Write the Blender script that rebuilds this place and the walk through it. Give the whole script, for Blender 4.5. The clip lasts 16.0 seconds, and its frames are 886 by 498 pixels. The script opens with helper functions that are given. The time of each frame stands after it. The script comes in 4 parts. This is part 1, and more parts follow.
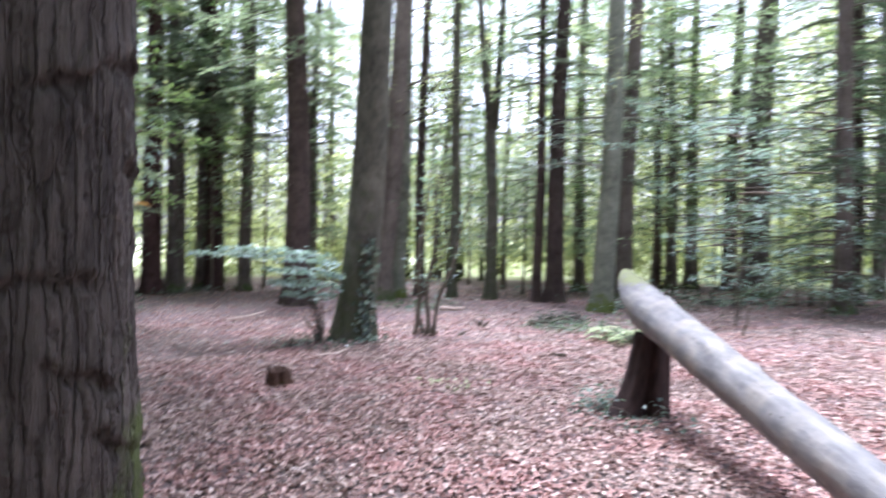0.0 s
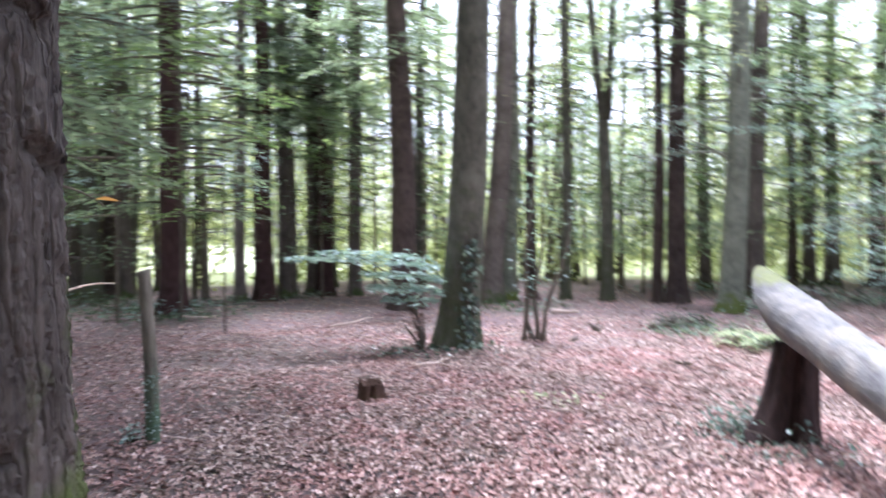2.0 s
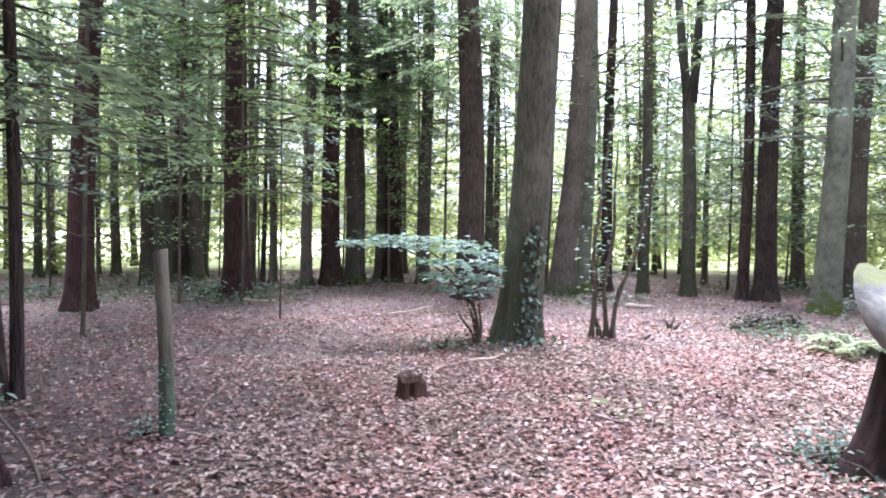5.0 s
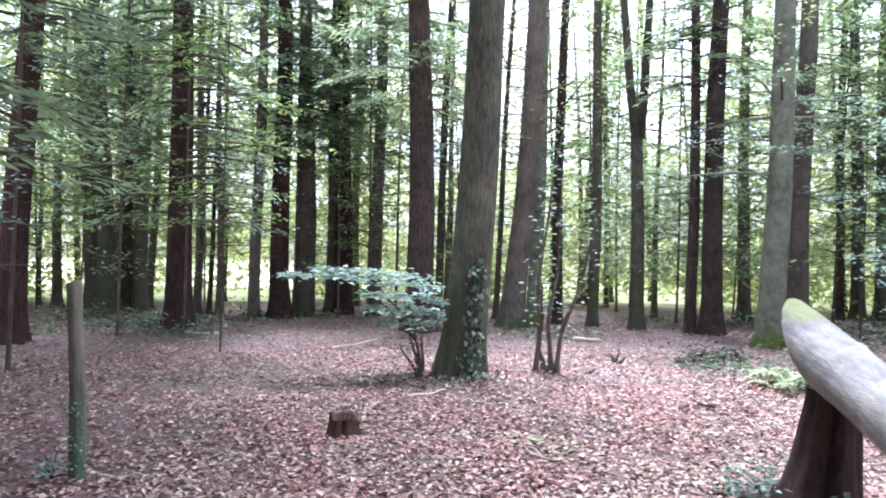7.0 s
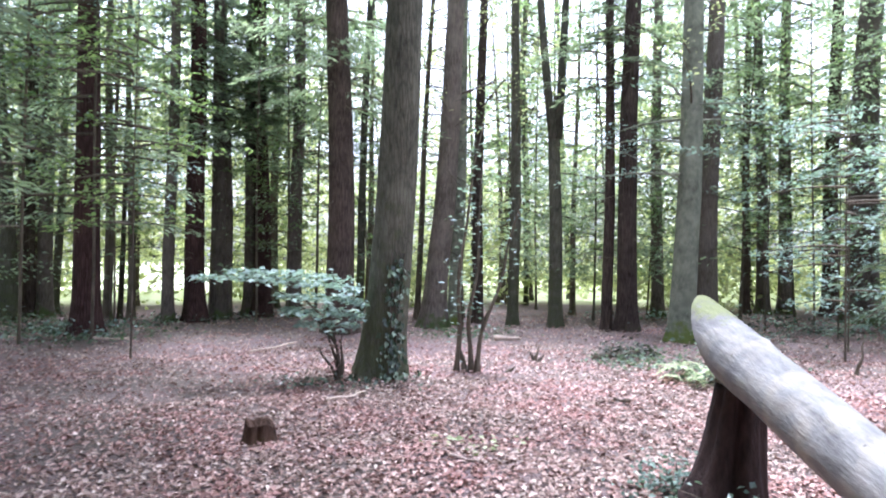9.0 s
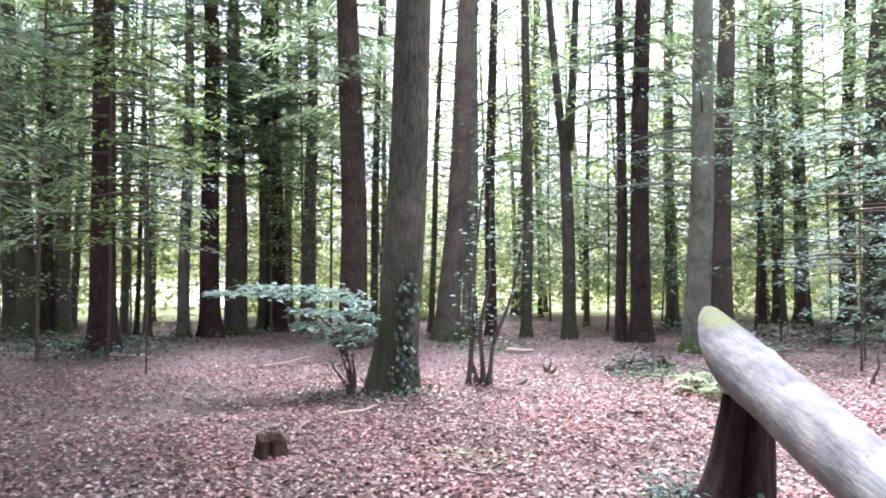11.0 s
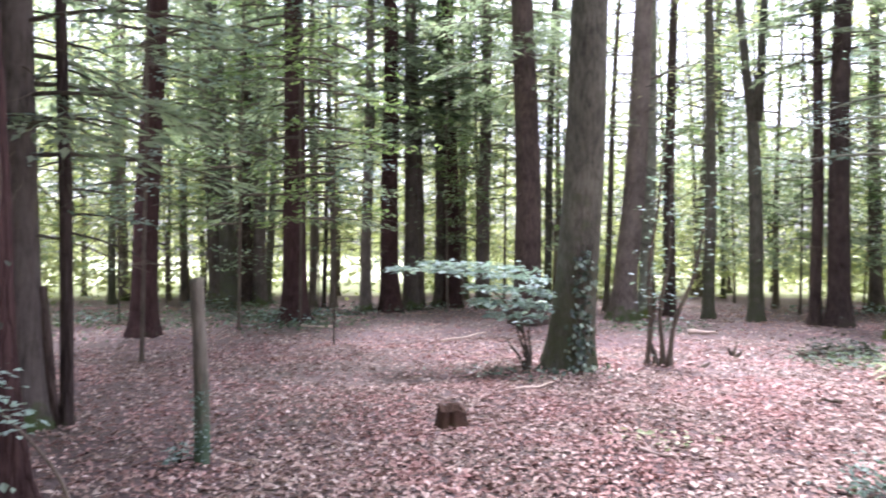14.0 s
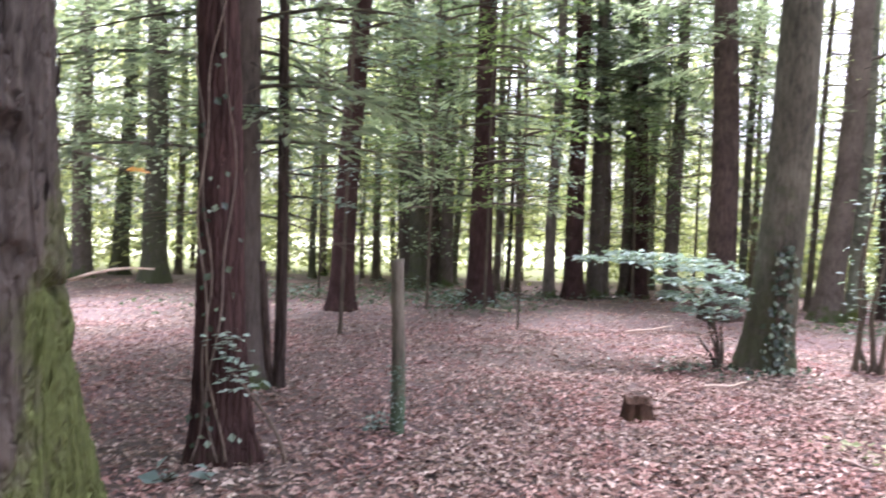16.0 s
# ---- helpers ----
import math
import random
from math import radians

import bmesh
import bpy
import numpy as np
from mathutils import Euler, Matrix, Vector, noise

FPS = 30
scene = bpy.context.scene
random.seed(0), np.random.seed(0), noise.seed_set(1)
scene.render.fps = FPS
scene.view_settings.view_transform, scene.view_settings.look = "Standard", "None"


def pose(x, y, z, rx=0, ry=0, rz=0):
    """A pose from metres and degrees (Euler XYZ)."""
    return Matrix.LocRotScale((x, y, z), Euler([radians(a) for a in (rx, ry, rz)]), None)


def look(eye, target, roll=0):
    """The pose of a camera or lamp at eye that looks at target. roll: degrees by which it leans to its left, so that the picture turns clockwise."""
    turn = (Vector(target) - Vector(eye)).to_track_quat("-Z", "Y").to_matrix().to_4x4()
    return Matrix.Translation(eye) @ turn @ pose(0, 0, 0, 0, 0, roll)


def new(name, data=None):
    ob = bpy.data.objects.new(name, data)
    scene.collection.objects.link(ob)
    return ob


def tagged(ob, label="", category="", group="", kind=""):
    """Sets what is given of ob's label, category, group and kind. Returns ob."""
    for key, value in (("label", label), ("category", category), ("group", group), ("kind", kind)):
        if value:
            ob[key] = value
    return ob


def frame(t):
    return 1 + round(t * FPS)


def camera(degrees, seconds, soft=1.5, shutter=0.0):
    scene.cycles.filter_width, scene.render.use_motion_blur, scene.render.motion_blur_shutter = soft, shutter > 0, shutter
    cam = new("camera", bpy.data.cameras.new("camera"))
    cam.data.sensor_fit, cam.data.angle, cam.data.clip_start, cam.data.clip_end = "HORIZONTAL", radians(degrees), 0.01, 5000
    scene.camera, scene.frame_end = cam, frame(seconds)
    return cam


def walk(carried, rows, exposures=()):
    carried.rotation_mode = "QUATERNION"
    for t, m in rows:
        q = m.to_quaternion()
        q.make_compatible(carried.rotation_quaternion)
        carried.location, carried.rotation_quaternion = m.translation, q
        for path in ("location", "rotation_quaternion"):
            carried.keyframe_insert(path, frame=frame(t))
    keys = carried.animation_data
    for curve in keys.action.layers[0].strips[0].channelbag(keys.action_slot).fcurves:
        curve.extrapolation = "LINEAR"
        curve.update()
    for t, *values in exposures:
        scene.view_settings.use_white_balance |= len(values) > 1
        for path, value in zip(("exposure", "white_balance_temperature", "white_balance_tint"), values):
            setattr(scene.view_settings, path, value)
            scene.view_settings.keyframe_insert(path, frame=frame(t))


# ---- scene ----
cam = camera(59.6, 16.0, soft=1.85, shutter=1.0)
PATH = [
    (0, (1.031, -3.346, 1.632), (0.974, -1.347, 1.605), 0.68),
    (0.5, (1.098, -3.162, 1.592), (0.908, -1.173, 1.521), 1.99),
    (1, (1.065, -2.949, 1.608), (0.888, -0.957, 1.629), 0.01),
    (1.5, (1.045, -2.711, 1.607), (0.849, -0.722, 1.533), -1.58),
    (2, (1.165, -2.537, 1.618), (0.806, -0.570, 1.594), -0.90),
    (2.5, (1.285, -2.365, 1.613), (0.782, -0.429, 1.609), 2.92),
    (3, (1.308, -2.129, 1.573), (0.739, -0.215, 1.468), 0.93),
    (3.5, (1.200, -2.010, 1.593), (0.630, -0.093, 1.582), 0.12),
    (4, (1.169, -1.905, 1.565), (0.621, 0.018, 1.537), 0.40),
    (6.3, (1.498, -1.545, 1.609), (0.915, 0.368, 1.546), 0.32),
    (6.5, (1.482, -1.526, 1.596), (0.945, 0.400, 1.550), 0.28),
    (7, (1.478, -1.531, 1.590), (1.017, 0.415, 1.620), 0.74),
    (7.5, (1.495, -1.550, 1.593), (1.055, 0.401, 1.585), 0.90),
    (8, (1.507, -1.497, 1.593), (1.109, 0.463, 1.605), 0.06),
    (8.5, (1.518, -1.467, 1.595), (1.207, 0.509, 1.610), 0.19),
    (9, (1.505, -1.470, 1.597), (1.241, 0.513, 1.628), 0.19),
    (9.2, (1.530, -1.462, 1.598), (1.264, 0.519, 1.648), 0.11),
    (11.3, (1.580, -1.519, 1.609), (1.256, 0.453, 1.679), -0.83),
    (11.5, (1.577, -1.527, 1.605), (1.218, 0.439, 1.686), -1.06),
    (12, (1.570, -1.518, 1.607), (1.155, 0.437, 1.681), -1.11),
    (12.5, (1.551, -1.549, 1.600), (1.039, 0.383, 1.663), -1.21),
    (13, (1.547, -1.538, 1.597), (0.974, 0.377, 1.636), -0.76),
    (13.5, (1.540, -1.550, 1.597), (0.909, 0.348, 1.631), -0.41),
    (14, (1.531, -1.540, 1.589), (0.801, 0.322, 1.600), -0.22),
    (14.5, (1.524, -1.564, 1.599), (0.702, 0.259, 1.620), 0.89),
    (15, (1.521, -1.621, 1.605), (0.575, 0.141, 1.614), 1.05),
    (15.5, (1.503, -1.678, 1.653), (0.451, 0.024, 1.636), 1.39),
    (16, (1.511, -1.690, 1.612), (0.371, -0.047, 1.578), 1.77),
]
walk(cam, [(t, look(eye, target, roll)) for t, eye, target, roll in PATH], [(0.0, 2.08, 5380, 22), (1.5, 2.2, 5400, 22), (3.5, 2.3, 5450, 23), (6.5, 2.35, 5400, 20), (7.5, 2.27, 5350, 19), (9.2, 2.25, 5350, 19), (12.0, 2.27, 5580, 26), (14.0, 2.34, 5680, 27), (16.0, 2.42, 5850, 27)])

# ---- light ----
world = bpy.data.worlds.new("overcast_sky")
scene.world = world
world.use_nodes = True
wn = world.node_tree
sky = wn.nodes.new("ShaderNodeTexSky")
sky.sky_type = "NISHITA"
sky.sun_disc = False
sky.sun_elevation = radians(70)
sky.sun_rotation = radians(-14)
sky.dust_density = 4.0
sky.air_density = 1.0
veil = wn.nodes.new("ShaderNodeHueSaturation")
veil.inputs["Saturation"].default_value = 0.25
wn.links.new(sky.outputs[0], veil.inputs["Color"])
wn.links.new(veil.outputs[0], wn.nodes["Background"].inputs[0])
wn.nodes["Background"].inputs[1].default_value = 0.15

sun = new("sun", bpy.data.lights.new("sun", "SUN"))
sun.data.energy = 2.6
sun.data.angle = radians(22)
sun.data.color = (1.0, 0.98, 0.94)
sun.matrix_world = look((-2.0, 8.0, 21.0), (0.0, 0.0, 0.0))


# ---- materials ----
def base_material(name, rough=0.85, spec=0.25):
    m = bpy.data.materials.new(name)
    m.use_nodes = True
    p = m.node_tree.nodes["Principled BSDF"]
    p.inputs["Roughness"].default_value = rough
    p.inputs["Specular IOR Level"].default_value = spec
    return m, m.node_tree, p


def node(nt, kind, **values):
    n = nt.nodes.new(kind)
    for k, v in values.items():
        n.inputs[k.replace("_", " ")].default_value = v
    return n


def ramp(nt, source, stops):
    r = nt.nodes.new("ShaderNodeValToRGB")
    while len(r.color_ramp.elements) < len(stops):
        r.color_ramp.elements.new(0.5)
    for e, (at, col) in zip(r.color_ramp.elements, stops):
        e.position, e.color = at, (*col, 1)
    nt.links.new(source, r.inputs[0])
    return r.outputs[0]


def coords(nt, stretch=(1, 1, 1)):
    c = nt.nodes.new("ShaderNodeTexCoord")
    m = nt.nodes.new("ShaderNodeMapping")
    m.inputs["Scale"].default_value = stretch
    nt.links.new(c.outputs["Object"], m.inputs[0])
    return m.outputs[0]


def noise_at(nt, vec, scale, detail=5.0, rough=0.6):
    n = node(nt, "ShaderNodeTexNoise", Scale=scale, Detail=detail, Roughness=rough)
    nt.links.new(vec, n.inputs["Vector"])
    return n.outputs[0]


def noise_at_colour(nt, vec, scale):
    n = node(nt, "ShaderNodeTexNoise", Scale=scale, Detail=4.0)
    nt.links.new(vec, n.inputs["Vector"])
    return n.outputs["Color"]


def mix(nt, fac, a, b, kind="MIX"):
    m = nt.nodes.new("ShaderNodeMix")
    m.data_type, m.blend_type = "RGBA", kind
    for src, sock in ((fac, m.inputs[0]), (a, m.inputs[6]), (b, m.inputs[7])):
        if isinstance(src, (int, float)):
            sock.default_value = src
        elif isinstance(src, tuple):
            sock.default_value = (*src, 1)
        else:
            nt.links.new(src, sock)
    return m.outputs[2]


def bump(nt, p, height, strength, distance):
    b = node(nt, "ShaderNodeBump", Strength=strength, Distance=distance)
    nt.links.new(height, b.inputs["Height"])
    nt.links.new(b.outputs[0], p.inputs["Normal"])


def bark(name, dark, light, moss=0.0, moss_top=0.6, moss_col=(0.07, 0.10, 0.02), stretch=0.22, scale=26.0, depth=0.02, side=0.0, cracks=0.0, crack_tone=0.8):
    """Furrowed bark: grain drawn out along the trunk, blotches, lichen, and moss near the foot where there is some."""
    m, nt, p = base_material(name, 0.9, 0.15)
    grain = noise_at(nt, coords(nt, (1, 1, stretch)), scale, 7, 0.65)
    blotch = noise_at(nt, coords(nt), 2.3, 4)
    col = ramp(nt, grain, [(0.32, dark), (0.5, tuple(0.5 * (a + b) for a, b in zip(dark, light))), (0.68, light)])
    col = mix(nt, ramp(nt, blotch, [(0.35, (0, 0, 0)), (0.7, (0.55, 0.55, 0.55))]), col, tuple(min(1, 1.5 * a) for a in light))
    height_map = grain
    if cracks:
        vor = node(nt, "ShaderNodeTexVoronoi", Scale=cracks)
        vor.feature = "DISTANCE_TO_EDGE"
        wob = mix(nt, 0.06, coords(nt, (1, 1, 0.11)), noise_at_colour(nt, coords(nt, (1, 1, 0.5)), 7.0), "ADD")
        nt.links.new(wob, vor.inputs["Vector"])
        plates = ramp(nt, vor.outputs["Distance"], [(0.0, (0, 0, 0)), (0.16, (0.75, 0.75, 0.75)), (0.5, (1, 1, 1))])
        col = mix(nt, crack_tone, col, ramp(nt, vor.outputs["Distance"], [(0.0, (0.6, 0.57, 0.57)), (0.10, (0.92, 0.92, 0.92)), (0.35, (1.1, 1.1, 1.1))]), "MULTIPLY")
        height_map = mix(nt, 1.0 - 0.8 * crack_tone, plates, grain)
    info = nt.nodes.new("ShaderNodeObjectInfo")
    tone = ramp(nt, info.outputs["Random"], [(0.0, (0.72, 0.70, 0.70)), (1.0, (1.2, 1.15, 1.1))])
    col = mix(nt, 1.0, col, tone, "MULTIPLY")
    if moss:
        pos = nt.nodes.new("ShaderNodeSeparateXYZ")
        nt.links.new(coords(nt), pos.inputs[0])
        fall = nt.nodes.new("ShaderNodeMapRange")
        fall.inputs[1].default_value, fall.inputs[2].default_value = 0.0, moss_top
        fall.inputs[3].default_value, fall.inputs[4].default_value = moss, -0.35
        nt.links.new(pos.outputs[2], fall.inputs[0])
        patch = noise_at(nt, coords(nt), 5.0, 6)
        add = nt.nodes.new("ShaderNodeMath")
        nt.links.new(fall.outputs[0], add.inputs[0])
        nt.links.new(patch, add.inputs[1])
        if side:
            lean_to = nt.nodes.new("ShaderNodeMath")
            lean_to.operation = "MULTIPLY_ADD"
            lean_to.inputs[1].default_value = side
            nt.links.new(pos.outputs[1], lean_to.inputs[0])
            nt.links.new(add.outputs[0], lean_to.inputs[2])
            add = lean_to
        mask = ramp(nt, add.outputs[0], [(0.62, (0, 0, 0)), (0.82, (1, 1, 1))])
        fuzz = mix(nt, noise_at(nt, coords(nt), 60, 3), tuple(0.6 * a for a in moss_col), tuple(1.7 * a for a in moss_col))
        col = mix(nt, mask, col, fuzz)
    nt.links.new(col, p.inputs["Base Color"])
    bump(nt, p, height_map, 0.9, depth)
    return m


def leaf_material(name, a, b, c, rough=0.5, see_through=0.45, spec=0.3):
    """Leaves in three greens, some light passing through them."""
    m, nt, p = base_material(name, rough, spec)
    geo = nt.nodes.new("ShaderNodeNewGeometry")
    col = ramp(nt, geo.outputs["Random Per Island"], [(0.0, a), (0.5, b), (1.0, c)])
    nt.links.new(col, p.inputs["Base Color"])
    tr = nt.nodes.new("ShaderNodeBsdfTranslucent")
    nt.links.new(mix(nt, 1.0, col, (1.4, 1.5, 0.95), "MULTIPLY"), tr.inputs[0])
    mx = nt.nodes.new("ShaderNodeMixShader")
    mx.inputs[0].default_value = see_through
    nt.links.new(p.outputs[0], mx.inputs[1])
    nt.links.new(tr.outputs[0], mx.inputs[2])
    nt.links.new(mx.outputs[0], nt.nodes["Material Output"].inputs[0])
    return m


BARK_RED = bark("reddish_conifer_bark", (0.026, 0.020, 0.0175), (0.106, 0.080, 0.069), 0.12, 0.9, (0.05, 0.055, 0.03), 0.22, 26.0, 0.03, 0.0, 18.0)
BARK_DARK = bark("darker_red_bark", (0.018, 0.010, 0.010), (0.082, 0.048, 0.045), 0.1, 0.6, (0.05, 0.055, 0.03), 0.08, 34.0, 0.03, 0.0, 20.0)
BARK_BROWN = bark("brown_conifer_bark", (0.044, 0.037, 0.033), (0.148, 0.126, 0.110), 0.3, 1.2, (0.06, 0.08, 0.03))
BARK_GREY = bark("grey_beech_bark", (0.088, 0.096, 0.072), (0.232, 0.245, 0.190), 0.42, 1.0, (0.09, 0.11, 0.03), 0.7, 9.0, 0.006)
BARK_OAK = bark("mossy_green_bark", (0.042, 0.042, 0.033), (0.118, 0.115, 0.09), 0.30, 7.0, (0.066, 0.070, 0.040), 0.3, 22.0, 0.012, 0.0, 20.0)
BARK_SHAGGY = bark("shaggy_grey_brown_bark", (0.014, 0.0115, 0.0105), (0.080, 0.070, 0.063), 0.58, 2.3, (0.066, 0.080, 0.026), 0.10, 34.0, 0.05, 0.75, 22.0, 0.6)
BARK_THIN = bark("sapling_bark", (0.035, 0.03, 0.025), (0.13, 0.11, 0.085), 0.0)
WOOD_STUMP = bark("rotten_stump_wood", (0.012, 0.008, 0.008), (0.048, 0.030, 0.026), 0.05, 0.7, (0.06, 0.07, 0.02), 0.3, 20.0, 0.02)
WOOD_ROT = bark("crumbling_brown_stump_wood", (0.022, 0.014, 0.011), (0.105, 0.062, 0.042), 0.05, 0.7, (0.06, 0.07, 0.02), 0.4, 24.0, 0.02)
WOOD_PALE = bark("barkless_stick_wood", (0.25, 0.19, 0.15), (0.62, 0.52, 0.45), 0.0, stretch=0.4, scale=30)
POST_WOOD = bark("weathered_post_wood", (0.055, 0.05, 0.042), (0.18, 0.165, 0.135), 0.45, 1.4, (0.10, 0.14, 0.09), 0.1, 40.0, 0.008)

VINE = bark("pale_vine_bark", (0.09, 0.07, 0.055), (0.28, 0.23, 0.19), 0.0)
LEAF_CONIFER = leaf_material("conifer_needles", (0.13, 0.165, 0.132), (0.205, 0.248, 0.195), (0.315, 0.36, 0.29), 0.6, 0.55, 0.15)
LEAF_GREY = leaf_material("grey_green_needles", (0.06, 0.085, 0.06), (0.10, 0.135, 0.09), (0.17, 0.21, 0.15), 0.5, 0.35)
LEAF_BROAD = leaf_material("broad_leaves", (0.09, 0.14, 0.066), (0.145, 0.205, 0.095), (0.24, 0.30, 0.15), 0.5, 0.5, 0.2)
# paler than the other leaves: part of the sunlight is in the colour
LEAF_FAR = leaf_material("sun_paled_leaves", (0.20, 0.22, 0.125), (0.305, 0.32, 0.195), (0.465, 0.46, 0.315), 0.6, 0.6, 0.15)
LEAF_SHRUB = leaf_material("pale_shrub_leaves", (0.14, 0.20, 0.19), (0.225, 0.30, 0.29), (0.35, 0.43, 0.42), 0.55, 0.35, 0.25)
LEAF_IVY = leaf_material("ivy_leaves", (0.018, 0.035, 0.018), (0.035, 0.06, 0.03), (0.30, 0.38, 0.28), 0.3, 0.15, 0.6)
LEAF_DARK = leaf_material("dark_bramble_leaves", (0.02, 0.026, 0.02), (0.05, 0.055, 0.04), (0.13, 0.14, 0.11), 0.6, 0.2, 0.2)
LEAF_SPRIG = leaf_material("pale_sprig_leaves", (0.30, 0.40, 0.37), (0.40, 0.51, 0.47), (0.52, 0.63, 0.58), 0.5, 0.3, 0.3)
LEAF_FRESH = leaf_material("fresh_green_leaves", (0.11, 0.165, 0.07), (0.17, 0.235, 0.10), (0.26, 0.325, 0.15), 0.5, 0.55, 0.2)
LEAF_TUFT = leaf_material("blue_green_tuft_leaves", (0.05, 0.08, 0.06), (0.10, 0.15, 0.12), (0.24, 0.32, 0.27), 0.4, 0.25, 0.4)
DEAD_LEAF = leaf_material("withered_leaf", (0.40, 0.20, 0.07), (0.45, 0.23, 0.08), (0.5, 0.26, 0.1), 0.6, 0.3)
LEAF_FERN = leaf_material("fern_fronds", (0.20, 0.25, 0.13), (0.33, 0.38, 0.22), (0.52, 0.54, 0.37), 0.5, 0.3)


def litter_material():
    m, nt, p = base_material("fallen_leaves", 0.8, 0.15)
    geo = nt.nodes.new("ShaderNodeNewGeometry")
    col = ramp(nt, geo.outputs["Random Per Island"],
               [(0.0, (0.17, 0.09, 0.076)), (0.25, (0.35, 0.20, 0.172)), (0.65, (0.475, 0.297, 0.256)), (0.92, (0.58, 0.41, 0.355)), (1.0, (0.72, 0.59, 0.52))])
    old = ramp(nt, geo.outputs["Random Per Island"], [(0.0, (0.15, 0.10, 0.08)), (0.3, (0.31, 0.23, 0.19)), (0.7, (0.46, 0.366, 0.305)), (1.0, (0.66, 0.57, 0.49))])
    col = mix(nt, ramp(nt, noise_at(nt, coords(nt), 0.9, 4), [(0.41, (0, 0, 0)), (0.57, (0.8, 0.8, 0.8))]), col, old)
    col = mix(nt, 0.35, col, mix(nt, noise_at(nt, coords(nt), 0.6, 4), (0.55, 0.5, 0.5), (1.25, 1.2, 1.2)), "MULTIPLY")
    nt.links.new(col, p.inputs["Base Color"])
    return m


def ground_material():
    """Leaf mould in the wood, going over into grass where the trees end, paled for the sunlight on it."""
    m, nt, p = base_material("leaf_mould", 0.95, 0.1)
    vec = coords(nt)
    crumbs = noise_at(nt, vec, 22, 8, 0.7)
    col = ramp(nt, crumbs, [(0.3, (0.08, 0.056, 0.055)), (0.45, (0.15, 0.106, 0.104)), (0.62, (0.25, 0.18, 0.175)), (0.75, (0.37, 0.28, 0.27))])
    patches = noise_at(nt, vec, 0.45, 5)
    col = mix(nt, ramp(nt, patches, [(0.36, (0, 0, 0)), (0.6, (0.65, 0.65, 0.65))]), col, (0.145, 0.126, 0.104))
    far = nt.nodes.new("ShaderNodeVectorMath")
    far.operation = "LENGTH"
    nt.links.new(vec, far.inputs[0])
    wobble = node(nt, "ShaderNodeMath")
    wobble.operation = "MULTIPLY_ADD"
    wobble.inputs[1].default_value = 5.0
    nt.links.new(noise_at(nt, vec, 0.2, 3), wobble.inputs[0])
    nt.links.new(far.outputs["Value"], wobble.inputs[2])
    edge = nt.nodes.new("ShaderNodeMapRange")
    edge.inputs[1].default_value, edge.inputs[2].default_value = 29.0, 34.0
    nt.links.new(wobble.outputs[0], edge.inputs[0])
    grass = mix(nt, noise_at(nt, vec, 3.0, 6), (0.34, 0.40, 0.20), (0.60, 0.60, 0.42))
    nt.links.new(mix(nt, edge.outputs[0], col, grass), p.inputs["Base Color"])
    bump(nt, p, crumbs, 1.0, 0.03)
    return m


